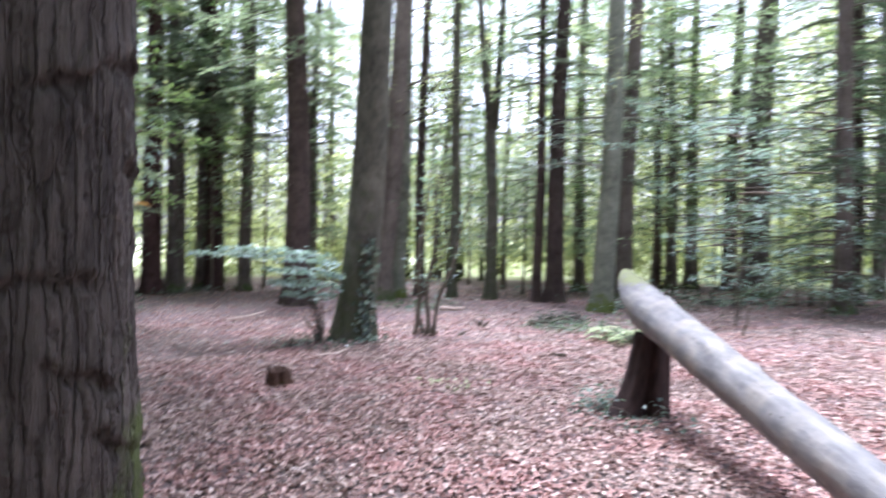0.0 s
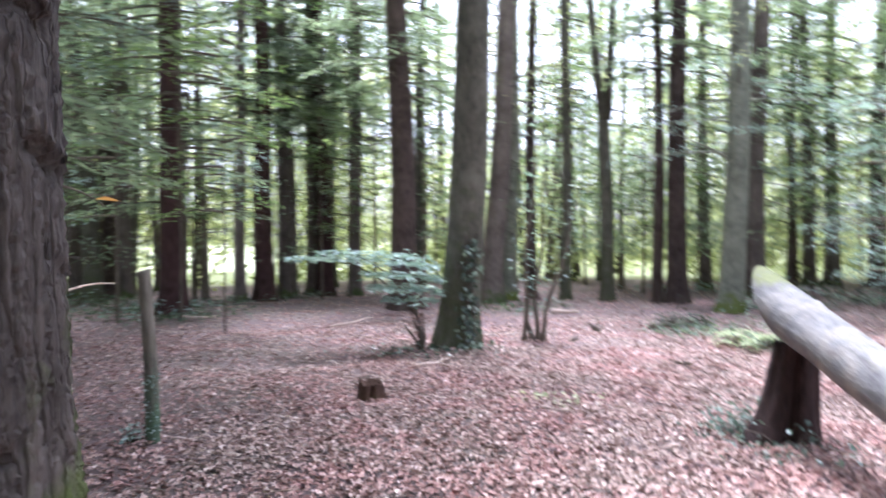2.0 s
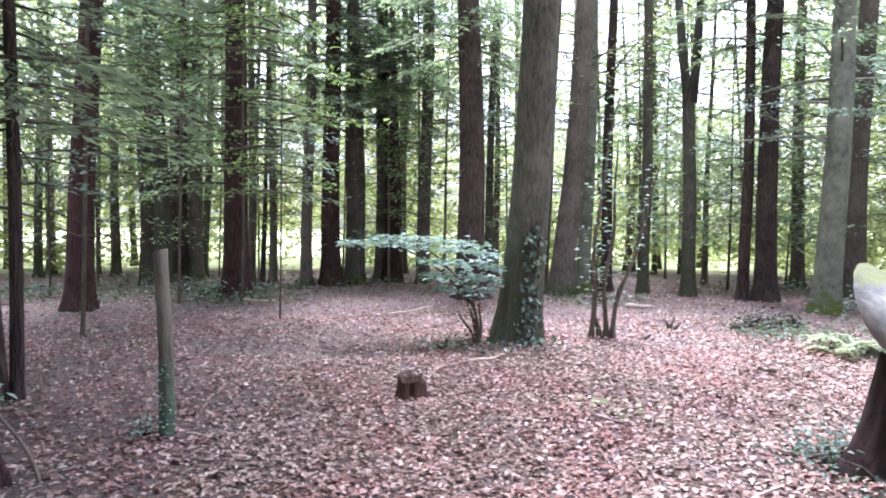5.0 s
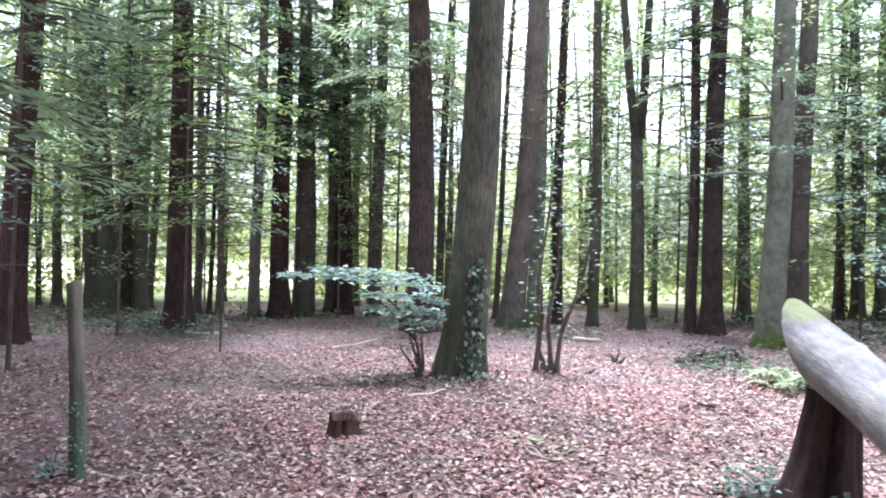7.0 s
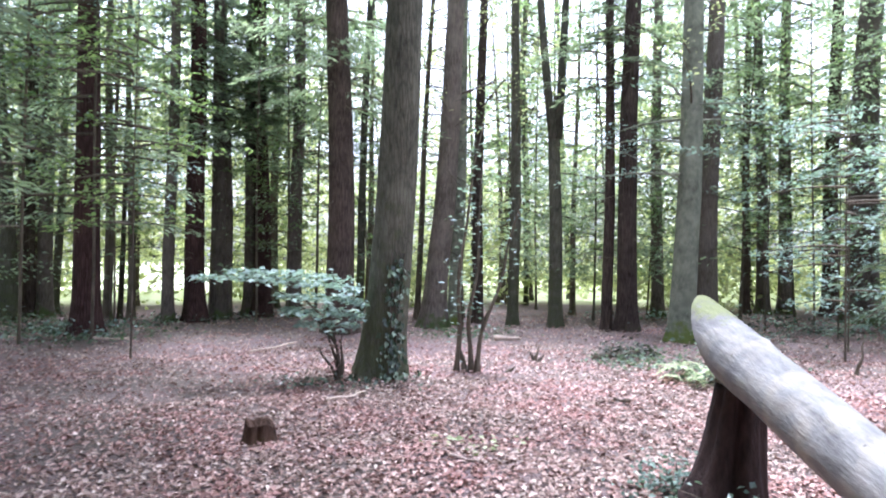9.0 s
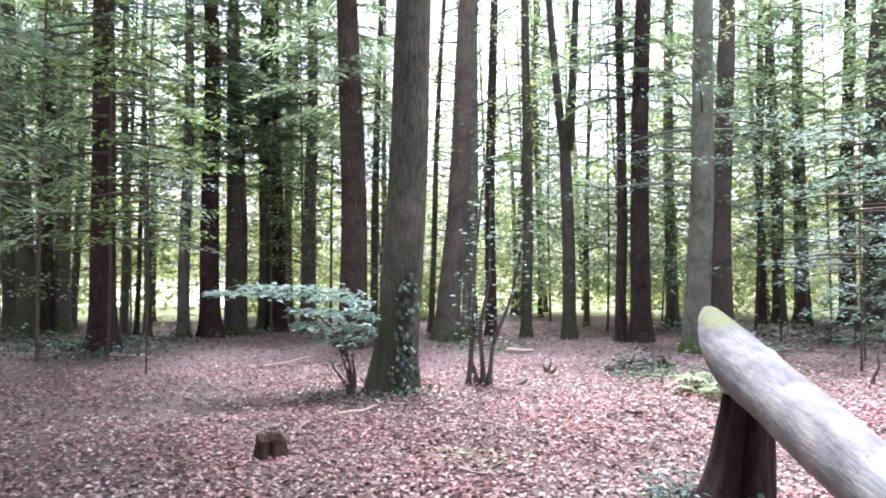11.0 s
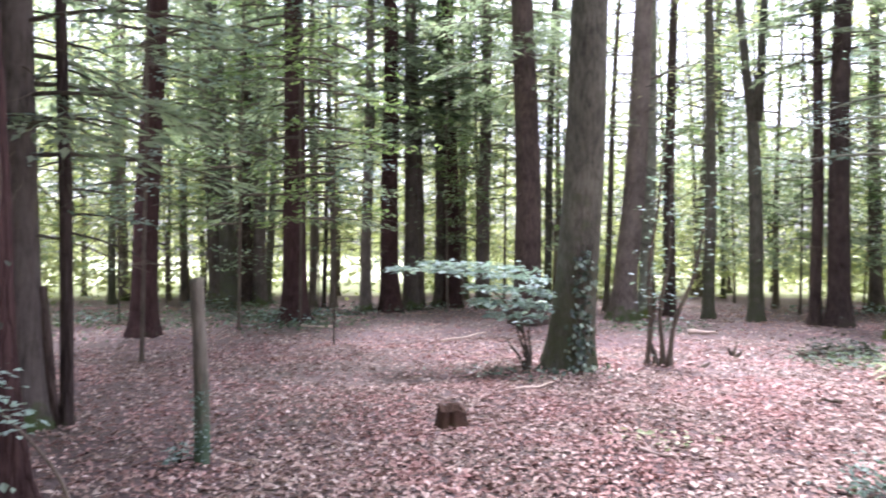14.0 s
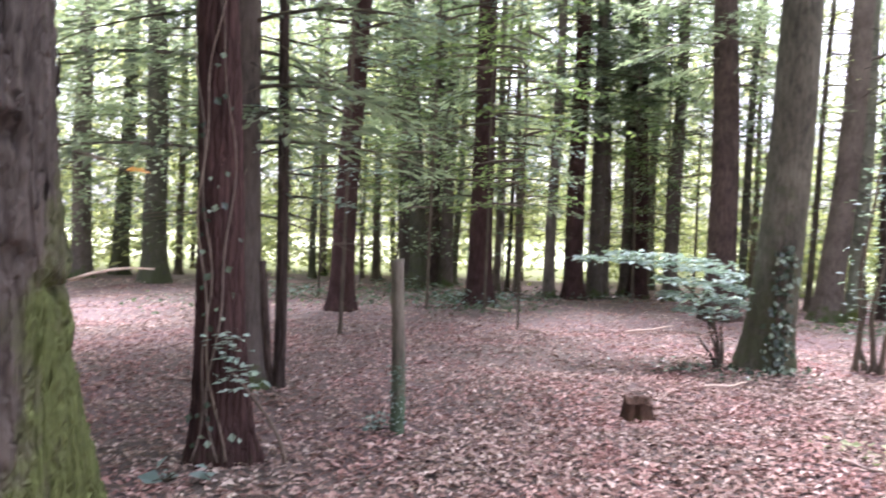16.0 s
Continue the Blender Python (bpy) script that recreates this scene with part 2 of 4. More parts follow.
def log_material():
    """Old grey trunk with smooth bark, pale worn streaks and a cap of moss at the raised end."""
    m, nt, p = base_material("weathered_log_bark", 0.75, 0.3)
    vec = coords(nt)
    streak = noise_at(nt, coords(nt, (1, 1, 0.25)), 14, 6)
    col = ramp(nt, streak, [(0.3, (0.085, 0.082, 0.080)), (0.5, (0.150, 0.145, 0.138)), (0.7, (0.235, 0.225, 0.21))])
    col = mix(nt, ramp(nt, noise_at(nt, vec, 4, 5), [(0.44, (0, 0, 0)), (0.66, (0.55, 0.55, 0.55))]), col, (0.29, 0.255, 0.20))
    col = mix(nt, ramp(nt, noise_at(nt, coords(nt, (1, 1, 0.6)), 1.5, 5), [(0.45, (0, 0, 0)), (0.66, (0.5, 0.5, 0.5))]), col, (0.085, 0.082, 0.084))
    spots = node(nt, "ShaderNodeTexVoronoi", Scale=9.0)
    nt.links.new(vec, spots.inputs["Vector"])
    col = mix(nt, ramp(nt, spots.outputs[0], [(0.04, (1, 1, 1)), (0.09, (0, 0, 0))]), col, (0.06, 0.05, 0.04))
    sep = nt.nodes.new("ShaderNodeSeparateXYZ")
    nt.links.new(vec, sep.inputs[0])
    # dark mottling near the tip: rot, and underside shade put into the colour
    rot_shade_end = nt.nodes.new("ShaderNodeMapRange")
    rot_shade_end.inputs[1].default_value, rot_shade_end.inputs[2].default_value = -0.3, 0.9
    rot_shade_end.inputs[3].default_value, rot_shade_end.inputs[4].default_value = 0.46, -0.22
    nt.links.new(sep.outputs[2], rot_shade_end.inputs[0])
    rot_shade_sum = nt.nodes.new("ShaderNodeMath")
    nt.links.new(rot_shade_end.outputs[0], rot_shade_sum.inputs[0])
    nt.links.new(noise_at(nt, vec, 3.2, 6), rot_shade_sum.inputs[1])
    col = mix(nt, ramp(nt, rot_shade_sum.outputs[0], [(0.50, (0, 0, 0)), (0.80, (0.8, 0.8, 0.8))]), col, (0.062, 0.056, 0.052))
    along = nt.nodes.new("ShaderNodeMapRange")
    along.inputs[1].default_value, along.inputs[2].default_value = 0.0, 0.75
    along.inputs[3].default_value, along.inputs[4].default_value = 0.13, -0.16
    nt.links.new(sep.outputs[2], along.inputs[0])
    up = nt.nodes.new("ShaderNodeMath")
    up.operation = "MULTIPLY_ADD"
    up.inputs[1].default_value = 1.6
    nt.links.new(sep.outputs[1], up.inputs[0])
    nt.links.new(along.outputs[0], up.inputs[2])
    add = nt.nodes.new("ShaderNodeMath")
    nt.links.new(up.outputs[0], add.inputs[0])
    half = nt.nodes.new("ShaderNodeMath")
    half.operation = "MULTIPLY"
    half.inputs[1].default_value = 0.6
    nt.links.new(noise_at(nt, vec, 8, 5), half.inputs[0])
    nt.links.new(half.outputs[0], add.inputs[1])
    mask = ramp(nt, add.outputs[0], [(0.585, (0, 0, 0)), (0.69, (1, 1, 1))])
    moss = mix(nt, noise_at(nt, vec, 70, 3), (0.06, 0.07, 0.02), (0.17, 0.18, 0.065))
    nt.links.new(mix(nt, mask, col, moss), p.inputs["Base Color"])
    bump(nt, p, streak, 0.8, 0.02)
    return m


LITTER, GROUND, LOG = litter_material(), ground_material(), log_material()


# ---- mesh helpers ----
def mesh_of(name, verts, faces, smooth=True):
    me = bpy.data.meshes.new(name)
    me.from_pydata([tuple(v) for v in verts], [], [tuple(f) for f in faces])
    if smooth:
        me.shade_smooth()
    return me


LOOSE = {"crown", "branchwork", "dead_twigwork", "leaves", "ivy", "lichen", "loose_bark", "withered_leaves", "sprig", "stemwork"}


def part(name, me, material, parent, label=""):
    if not me.materials:
        me.materials.append(material)
    ob = new(name, me)
    ob.parent = parent
    return tagged(ob, label, kind="stuff" if name in LOOSE else "")


def thing(name, m, label, category, group=""):
    ob = new(name)
    ob.empty_display_size = 0.2
    ob.matrix_basis = m
    return tagged(ob, label, category, group)


def tube(points, radii, sides=8, closed=True):
    """A tapered tube through the points."""
    points = np.asarray(points, float)
    ways = np.gradient(points, axis=0)
    ways /= np.linalg.norm(ways, axis=1)[:, None] + 1e-9
    ref = np.array([0.0, 0.0, 1.0]) if abs(ways[0][2]) < 0.8 else np.array([1.0, 0.0, 0.0])
    side = np.cross(ways, ref)
    side /= np.linalg.norm(side, axis=1)[:, None] + 1e-9
    other = np.cross(ways, side)
    ang = np.arange(sides) * 2 * np.pi / sides
    ring = np.cos(ang)[None, :, None] * side[:, None, :] + np.sin(ang)[None, :, None] * other[:, None, :]
    verts = (points[:, None, :] + ring * np.asarray(radii)[:, None, None]).reshape(-1, 3)
    faces = []
    for i in range(len(points) - 1):
        for j in range(sides):
            k = (j + 1) % sides
            faces.append((i * sides + j, i * sides + k, (i + 1) * sides + k, (i + 1) * sides + j))
    if closed:
        faces.append(tuple(range(sides - 1, -1, -1)))
        faces.append(tuple(range((len(points) - 1) * sides, len(points) * sides)))
    return verts, faces


def join(pieces):
    verts, faces, n = [], [], 0
    for v, f in pieces:
        verts.extend(np.asarray(v).tolist())
        faces.extend([tuple(i + n for i in q) for q in f])
        n += len(v)
    return verts, faces


def unit(a):
    return a / (np.linalg.norm(a, axis=-1, keepdims=True) + 1e-9)


def leaves(at, way, up, length, width, fold=0.18):
    """Leaves: each a blade of two halves folded along the midrib."""
    at, way, up = np.asarray(at), unit(np.asarray(way)), np.asarray(up)
    side = unit(np.cross(way, up))
    up = np.cross(side, way)
    length, width = np.asarray(length)[:, None], np.asarray(width)[:, None]
    mid = at + way * length * 0.45
    lift = up * width * fold
    v = np.stack([at, mid + side * width * 0.5 + lift, at + way * length, mid - side * width * 0.5 + lift], 1).reshape(-1, 3)
    i = np.arange(len(at)) * 4
    f = np.concatenate([np.stack([i, i + 1, i + 2], 1), np.stack([i, i + 2, i + 3], 1)])
    return v, f


def scatter_dirs(rng, n, flat=0.4):
    a = rng.uniform(0, 2 * np.pi, n)
    return np.stack([np.cos(a), np.sin(a), rng.normal(0, flat, n)], 1)


def ups(rng, n, spread=0.5):
    return np.stack([rng.normal(0, spread, n), rng.normal(0, spread, n), np.ones(n)], 1)


def trunk_mesh(name, radius, height, lean=(0, 0), flare=1.5, seed=0, sides=20, rings=36, rough=0.05, taper=0.55, ridges=0, bunch=1.5, folds=(), buttress=None, furrow=0.028):
    """A standing trunk: flared foot with root ridges, taper, slight bends and uneven bark."""
    rng = np.random.default_rng(seed)
    t = np.linspace(0, 1, rings) ** bunch
    z = -0.12 + t * (height + 0.12)
    ang = np.arange(sides) * 2 * np.pi / sides
    roots, phase = rng.integers(4, 7), rng.uniform(0, 6)
    ph = rng.uniform(0, 6, 4)
    zz, aa = np.meshgrid(z, ang, indexing="ij")
    r = radius * (1 - (1 - taper) * np.clip(zz / height, 0, 1))
    foot = np.exp(-np.clip(zz, 0, None) / (0.9 * radius + 0.08))
    r = r * (1 + (flare - 1) * foot * (0.75 + 0.35 * np.cos(roots * aa + phase)))
    r *= 1 + rough * (0.6 * np.sin(3 * aa + 1.3 * zz + ph[0]) + 0.4 * np.sin(5 * aa - 2.1 * zz + ph[1]) + 0.5 * np.sin(2.3 * zz + ph[2]) * np.sin(aa + ph[3]))
    if ridges:
        warp = aa * ridges + 1.6 * np.sin(2.2 * zz + ph[0]) + 0.9 * np.sin(5.1 * zz + 3 * aa)
        r *= 1 + furrow * np.abs(np.sin(warp)) + rng.normal(0, 0.2 * furrow + 0.002, r.shape)
    for at, deep in folds:
        wave = zz - at - 0.05 * np.sin(2 * aa + at * 9) - 0.03 * np.sin(5 * aa + at * 4) - 0.012 * np.sin(17 * aa + at * 6)
        patchy = np.clip(0.30 + 0.75 * np.sin(3 * aa + 7 * at) + 0.5 * np.sin(7 * aa + 3 * at), 0.0, 1.0)
        r *= 1 + deep * patchy * np.where(wave > 0, np.exp(-wave / 0.11), -0.55 * np.exp(wave / 0.07)) - 1.2 * deep * patchy ** 2 * np.exp(-((wave + 0.014) / 0.02) ** 2)
    if buttress:
        az, grow, drop = buttress
        r += grow * np.exp(-np.clip(zz, 0, None) / drop) * np.exp(-(np.angle(np.exp(1j * (aa - az))) / 0.4) ** 2)
    bend = 0.035 + 0.09 * radius
    x = lean[0] * zz + bend * np.sin(zz * 0.45 + ph[1]) * np.clip(zz / 3, 0, 1) + r * np.cos(aa)
    y = lean[1] * zz + bend * np.sin(zz * 0.5 + ph[2]) * np.clip(zz / 3, 0, 1) + r * np.sin(aa)
    verts = np.stack([x, y, zz], -1).reshape(-1, 3)
    i, j = np.meshgrid(np.arange(rings - 1), np.arange(sides), indexing="ij")
    k = (j + 1) % sides
    faces = np.stack([i * sides + j, i * sides + k, (i + 1) * sides + k, (i + 1) * sides + j], -1).reshape(-1, 4).tolist()
    faces.append(list(range((rings - 1) * sides, rings * sides)))
    return mesh_of(name, verts.tolist(), faces)


def conifer_boughs(seed, z0, z1, reach, boughs, per):
    """Drooping boughs with flat sprays of needles. Returns the spray mesh and the bare branch mesh."""
    rng = np.random.default_rng(seed)
    sticks, at, way, up = [], [], [], []
    for b in range(boughs):
        h = z0 + (z1 - z0) * (b + rng.uniform()) / boughs
        a = rng.uniform(0, 2 * np.pi)
        long = reach * (1 - 0.72 * (h - z0) / (z1 - z0)) * rng.uniform(0.55, 1.1)
        out = np.array([np.cos(a), np.sin(a), 0.0])
        s = np.linspace(0, 1, 6)
        droop = rng.uniform(0.15, 0.5)
        pts = np.array([0, 0, h]) + out * (long * s)[:, None] + np.array([0, 0, 1.0]) * (0.12 * long * s - droop * long * s * s)[:, None]
        sticks.append(tube(pts, 0.022 * (1.05 - s) + 0.003, 4, False))
        n = int(1.25 * per * long / reach) + 6
        u = rng.uniform(0.18, 1.0, n)
        p = np.stack([np.interp(u, s, pts[:, c]) for c in range(3)], 1)
        side = np.array([-out[1], out[0], 0.0])
        off = rng.normal(0, 0.20, n) * long * (0.45 + 0.4 * u) * 0.8
        p = p + side * off[:, None] + np.array([0, 0, 1.0]) * (rng.normal(0, 0.04, n) - 0.22 * np.abs(off))[:, None]
        at.append(p)
        way.append(out + side * (np.sign(off) * 0.8)[:, None] + rng.normal(0, 0.25, (n, 3)) - np.array([0, 0, 0.35]))
        up.append(ups(rng, n, 0.35))
    at, way, up = map(np.concatenate, (at, way, up))
    n = len(at)
    v, f = leaves(at, way, up, rng.uniform(0.12, 0.26, n), rng.uniform(0.032, 0.075, n))
    return mesh_of("needle_sprays", v.tolist(), f.tolist(), False), mesh_of("boughs", *join(sticks))


def broad_boughs(seed, z0, z1, reach, boughs, per, leaf=0.10, rise=0.25, layer=0.06):
    """Spreading branches with tiers of broad leaves."""
    rng = np.random.default_rng(seed)
    sticks, at, way, up = [], [], [], []
    for b in range(boughs):
        h = z0 + (z1 - z0) * (b + rng.uniform()) / boughs
        a = rng.uniform(0, 2 * np.pi)
        long = reach * rng.uniform(0.5, 1.1)
        out = np.array([np.cos(a), np.sin(a), 0.0])
        side = np.array([-out[1], out[0], 0.0])
        s = np.linspace(0, 1, 6)
        curve = rng.normal(0, 0.15)
        pts = np.array([0, 0, h]) + out * (long * s)[:, None] + side * (curve * long * s * s)[:, None] + np.array([0, 0, 1.0]) * (rise * long * s - 0.2 * long * s * s)[:, None]
        sticks.append(tube(pts, 0.02 * (1.05 - s) * long / 1.5 + 0.003, 4, False))
        n = per
        u = rng.uniform(0.3, 1.05, n)
        p = np.stack([np.interp(u, s, pts[:, c]) for c in range(3)], 1)
        p = p + side * (rng.normal(0, 0.22, n) * long * (1.2 - 0.6 * u))[:, None] + np.array([0, 0, 1.0]) * rng.normal(0, layer, n)[:, None]
        at.append(p)
        way.append(out * 0.6 + scatter_dirs(rng, n, 0.25))
        up.append(ups(rng, n, 0.3))
    at, way, up = map(np.concatenate, (at, way, up))
    n = len(at)
    length = rng.uniform(0.7, 1.3, n) * leaf
    v, f = leaves(at, way, up, length, length * 0.6)
    return mesh_of("leaf_tiers", v.tolist(), f.tolist(), False), mesh_of("branchwork", *join(sticks))


def dead_twigs(seed, z0, z1, count, reach):
    """Bare, dry side branches low on a conifer."""
    rng = np.random.default_rng(seed)
    out = []
    for _ in range(count):
        h, a, long = rng.uniform(z0, z1), rng.uniform(0, 2 * np.pi), reach * rng.uniform(0.3, 1.0)
        d = np.array([np.cos(a), np.sin(a), rng.uniform(-0.3, 0.25)])
        s = np.linspace(0, 1, 5)[:, None]
        pts = np.array([0, 0, h]) + d * long * s + np.array([0, 0, -0.18]) * long * s * s + rng.normal(0, 0.02, (5, 3)) * s
        out.append(tube(pts, np.linspace(0.013, 0.003, 5), 4, False))
        for _ in range(3):
            u = rng.uniform(0.3, 0.9)
            p = pts[0] + (pts[-1] - pts[0]) * u
            e = p + (d + rng.normal(0, 0.6, 3)) * long * 0.3
            out.append(tube([p, 0.5 * (p + e) + rng.normal(0, 0.02, 3), e], [0.006, 0.004, 0.002], 3, False))
    return mesh_of("dead_twigwork", *join(out))


# ---- ground ----
def shade_dip(x, y):
    """How deep one is in the hollow standing in for shade in front of the shrub: 1 at its middle."""
    x, y = np.asarray(x, float), np.asarray(y, float)
    u, v = (x + 2.75) * 0.97 + (y - 7.35) * 0.22, (y - 7.35) * 0.97 - (x + 2.75) * 0.22
    return np.exp(-(u / 1.35) ** 2 - (v / 0.75) ** 2)


def height(x, y):
    """The lie of the land: almost level, with low swells."""
    x, y = np.asarray(x, float), np.asarray(y, float)
    return 0.03 * np.sin(0.7 * x + 0.4) * np.sin(0.55 * y) + 0.018 * np.sin(1.9 * x - 1.1 * y) + 0.012 * np.sin(3.1 * y + 0.8 * x) - 0.10 * shade_dip(x, y)


def build_ground():
    near = np.linspace(-1, 1, 151)
    axis = np.sign(near) * (22 * np.abs(near) + 478 * np.abs(near) ** 6)
    gx, gy = np.meshgrid(axis, axis + 6, indexing="ij")
    rng = np.random.default_rng(5)
    gz = np.where(np.hypot(gx, gy) < 60, height(gx, gy) + rng.normal(0, 0.006, gx.shape), 0)
    n = len(axis)
    i, j = np.meshgrid(np.arange(n - 1), np.arange(n - 1), indexing="ij")
    faces = np.stack([i * n + j, (i + 1) * n + j, (i + 1) * n + j + 1, i * n + j + 1], -1).reshape(-1, 4)
    me = mesh_of("ground", np.stack([gx, gy, gz], -1).reshape(-1, 3).tolist(), faces.tolist())
    me.materials.append(GROUND)
    tagged(new("ground", me), "forest floor of reddish-brown leaf mould running out into grass", "ground", kind="structure")


build_ground()


def build_litter():
    """Fallen leaves lying thick on the forest floor."""
    rng = np.random.default_rng(11)
    n = 340000
    a, d = rng.uniform(-1.25, 0.75, n), 1.0 + 25.0 * rng.uniform(0, 1, n) ** 0.85
    m = 70000
    a = np.concatenate([a, rng.uniform(0.75, 2 * np.pi - 1.25, m), rng.uniform(0, 2 * np.pi, 1500)])
    d = np.concatenate([d, 0.8 + 15.0 * rng.uniform(0, 1, m) ** 0.8, rng.uniform(0, 1.1, 1500)])
    x, y = 1.3 + d * np.sin(a), -3.2 + d * np.cos(a)
    n = len(x)
    # barer mould on the left, thinned further to stand in for its shade
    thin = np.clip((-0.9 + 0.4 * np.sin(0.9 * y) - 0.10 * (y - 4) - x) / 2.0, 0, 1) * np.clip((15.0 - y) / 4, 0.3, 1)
    thin = np.maximum(thin, 1.6 * np.clip((d - 10.5 + 1.2 * np.sin(1.3 * x) * np.sin(0.9 * y)) / 6.0, 0, 1))
    # leaves thinned in the hollow, so the floor darkens as if shaded
    thin = np.maximum(thin, 1.5 * np.clip(1.25 * shade_dip(x, y) - 0.2, 0, 1))
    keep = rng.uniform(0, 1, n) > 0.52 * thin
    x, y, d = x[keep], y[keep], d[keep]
    n = len(x)
    z = height(x, y) + rng.uniform(0.006, 0.028, n)
    length = rng.uniform(0.032, 0.068, n) * (1 + 0.018 * d)
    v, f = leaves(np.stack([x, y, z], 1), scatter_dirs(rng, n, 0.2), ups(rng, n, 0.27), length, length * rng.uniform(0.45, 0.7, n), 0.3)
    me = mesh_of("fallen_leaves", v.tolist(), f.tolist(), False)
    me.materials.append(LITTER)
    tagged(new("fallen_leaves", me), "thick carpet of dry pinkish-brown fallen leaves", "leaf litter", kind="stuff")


build_litter()

# ---- standing trees ----
CONIFER = [conifer_boughs(20 + i, z0, 13.5, reach, 66, per) for i, (z0, reach, per) in enumerate([(3.0, 2.6, 100), (2.2, 2.4, 95), (3.8, 2.8, 100)])]
SHAGGY = [conifer_boughs(30 + i, 0.5, 13.0, 2.7, 90, 120) for i in range(2)]
DENSE = [conifer_boughs(35 + i, z0, 13.5, 2.5, 62, 130) for i, z0 in enumerate([4.4, 5.0])]
LIGHT = [conifer_boughs(40 + i, z0, 13.5, 2.0, 44, 80) for i, z0 in enumerate([4.5, 5.5])]
BROAD = [broad_boughs(50 + i, z0, 11.0, 1.8, 26, 70) for i, z0 in enumerate([1.6, 2.6])]
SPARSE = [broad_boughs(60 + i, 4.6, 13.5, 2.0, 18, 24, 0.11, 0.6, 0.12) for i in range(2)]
TWIGS = [dead_twigs(70 + i, 1.6, 6.5, 34, 1.3) for i in range(3)]
tree_count = 0


def tree(x, y, radius, lean=(0, 0), kind="conifer", material=None, label="", tall=14.5, turn=0.0):
    global tree_count
    tree_count += 1
    n = tree_count
    material = material or (BARK_BROWN if n % 3 else BARK_RED)
    name = {"conifer": "conifer_tree", "light": "conifer_tree", "dense": "conifer_tree", "shaggy": "conifer_tree", "broad": "young_tree", "sparse": "broadleaf_tree", "beech": "beech_tree"}[kind]
    label = label or {"conifer": "tall conifer with dark trunk and drooping green boughs", "light": "slender conifer with bare brown lower trunk", "dense": "tall conifer with bare lower trunk and thick blue-green boughs", "shaggy": "bushy conifer with grey-green boughs down to the ground",
                      "broad": "thin young tree with tiers of light green leaves", "sparse": "slim broadleaf tree with sparse high leaves",
                      "beech": "smooth grey beech with mossy foot"}[kind]
    base = thing(name, pose(x, y, float(height(x, y))), label, "tree", "trees of the wood")
    tall = tall if kind != "broad" else 11.5
    part("trunk", trunk_mesh("trunk", radius, tall, lean, 1.55, n, 18 if radius < 0.2 else 26, 40, 0.04, 0.5 if kind != "broad" else 0.2), material, base)
    pick = {"conifer": CONIFER, "light": LIGHT, "dense": DENSE, "shaggy": SHAGGY, "broad": BROAD, "sparse": SPARSE, "beech": SPARSE}[kind]
    crown, boughs = pick[n % len(pick)]
    tilt = Euler((-math.atan(lean[1]), math.atan(lean[0]), 0)).to_matrix().to_4x4() @ Matrix.Rotation(n * 2.4 + turn, 4, "Z")
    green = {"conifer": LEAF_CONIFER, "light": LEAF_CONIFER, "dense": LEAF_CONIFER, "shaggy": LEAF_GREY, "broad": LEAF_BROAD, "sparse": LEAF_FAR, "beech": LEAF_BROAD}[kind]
    part("crown", crown, green, base).matrix_basis = tilt
    part("branchwork", boughs, BARK_THIN, base).matrix_basis = tilt
    if kind in ("conifer", "light", "dense", "sparse"):
        part("dead_twigwork", TWIGS[n % 3], BARK_THIN, base).matrix_basis = tilt
    return base


# dark conifers behind the clearing, from the ivy-clad pair round to the open middle
tree(-14.17, 18.91, 0.284, (-0.054, -0.039), "light")
tree(-14.80, 20.89, 0.183, (-0.003, -0.002), "light")
tree(-14.57, 21.31, 0.185, (-0.005, -0.004), "light")
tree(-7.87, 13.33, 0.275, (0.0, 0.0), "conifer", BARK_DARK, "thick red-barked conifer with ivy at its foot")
tree(-10.15, 17.90, 0.121, (0.009, 0.001), "light")
tree(-9.95, 18.20, 0.076, (0.030, 0.004), "broad", BARK_THIN)
tree(-9.52, 18.00, 0.114, (-0.009, -0.001), "broad", BARK_THIN)
tree(-8.18, 17.44, 0.161, (0.012, 0.002), "light", BARK_BROWN)
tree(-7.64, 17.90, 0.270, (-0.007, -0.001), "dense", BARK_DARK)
tree(-7.42, 18.75, 0.201, (0.004, 0.0), "dense", BARK_BROWN)
tree(-7.49, 19.61, 0.129, (-0.014, -0.002), "light")
tree(-7.08, 20.14, 0.181, (0.009, 0.001), "light", BARK_BROWN)
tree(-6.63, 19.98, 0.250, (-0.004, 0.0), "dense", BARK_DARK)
tree(-5.64, 19.91, 0.202, (0.013, 0.002), "dense", BARK_BROWN)
tree(-3.03, 15.35, 0.320, (-0.014, -0.002), "dense", BARK_RED, "thick straight conifer with reddish-brown bark")
tree(-3.65, 19.56, 0.118, (0.032, 0.004), "light", BARK_OAK)
tree(-1.90, 18.82, 0.083, (0.050, 0.007), "sparse", BARK_THIN)
tree(-1.23, 17.14, 0.290, (0.078, 0.011), "sparse", BARK_BROWN, "leaning grey-brown trunk with bare lower half")
tree(-0.82, 18.06, 0.179, (0.032, 0.004), "sparse", BARK_GREY)
tree(-0.27, 18.70, 0.147, (0.016, 0.002), "sparse", BARK_RED)
tree(0.67, 18.12, 0.142, (0.012, 0.002), "sparse", BARK_OAK)
tree(2.29, 22.15, 0.093, (0.022, 0.003), "broad", BARK_THIN)
tree(2.88, 16.85, 0.131, (0.019, 0.003), "light", BARK_RED)
tree(3.33, 16.63, 0.235, (0.022, 0.003), "light", BARK_RED, "straight red-brown conifer trunk, bare low down")
tree(4.69, 21.58, 0.180, (0.007, 0.001), "light", BARK_BROWN)
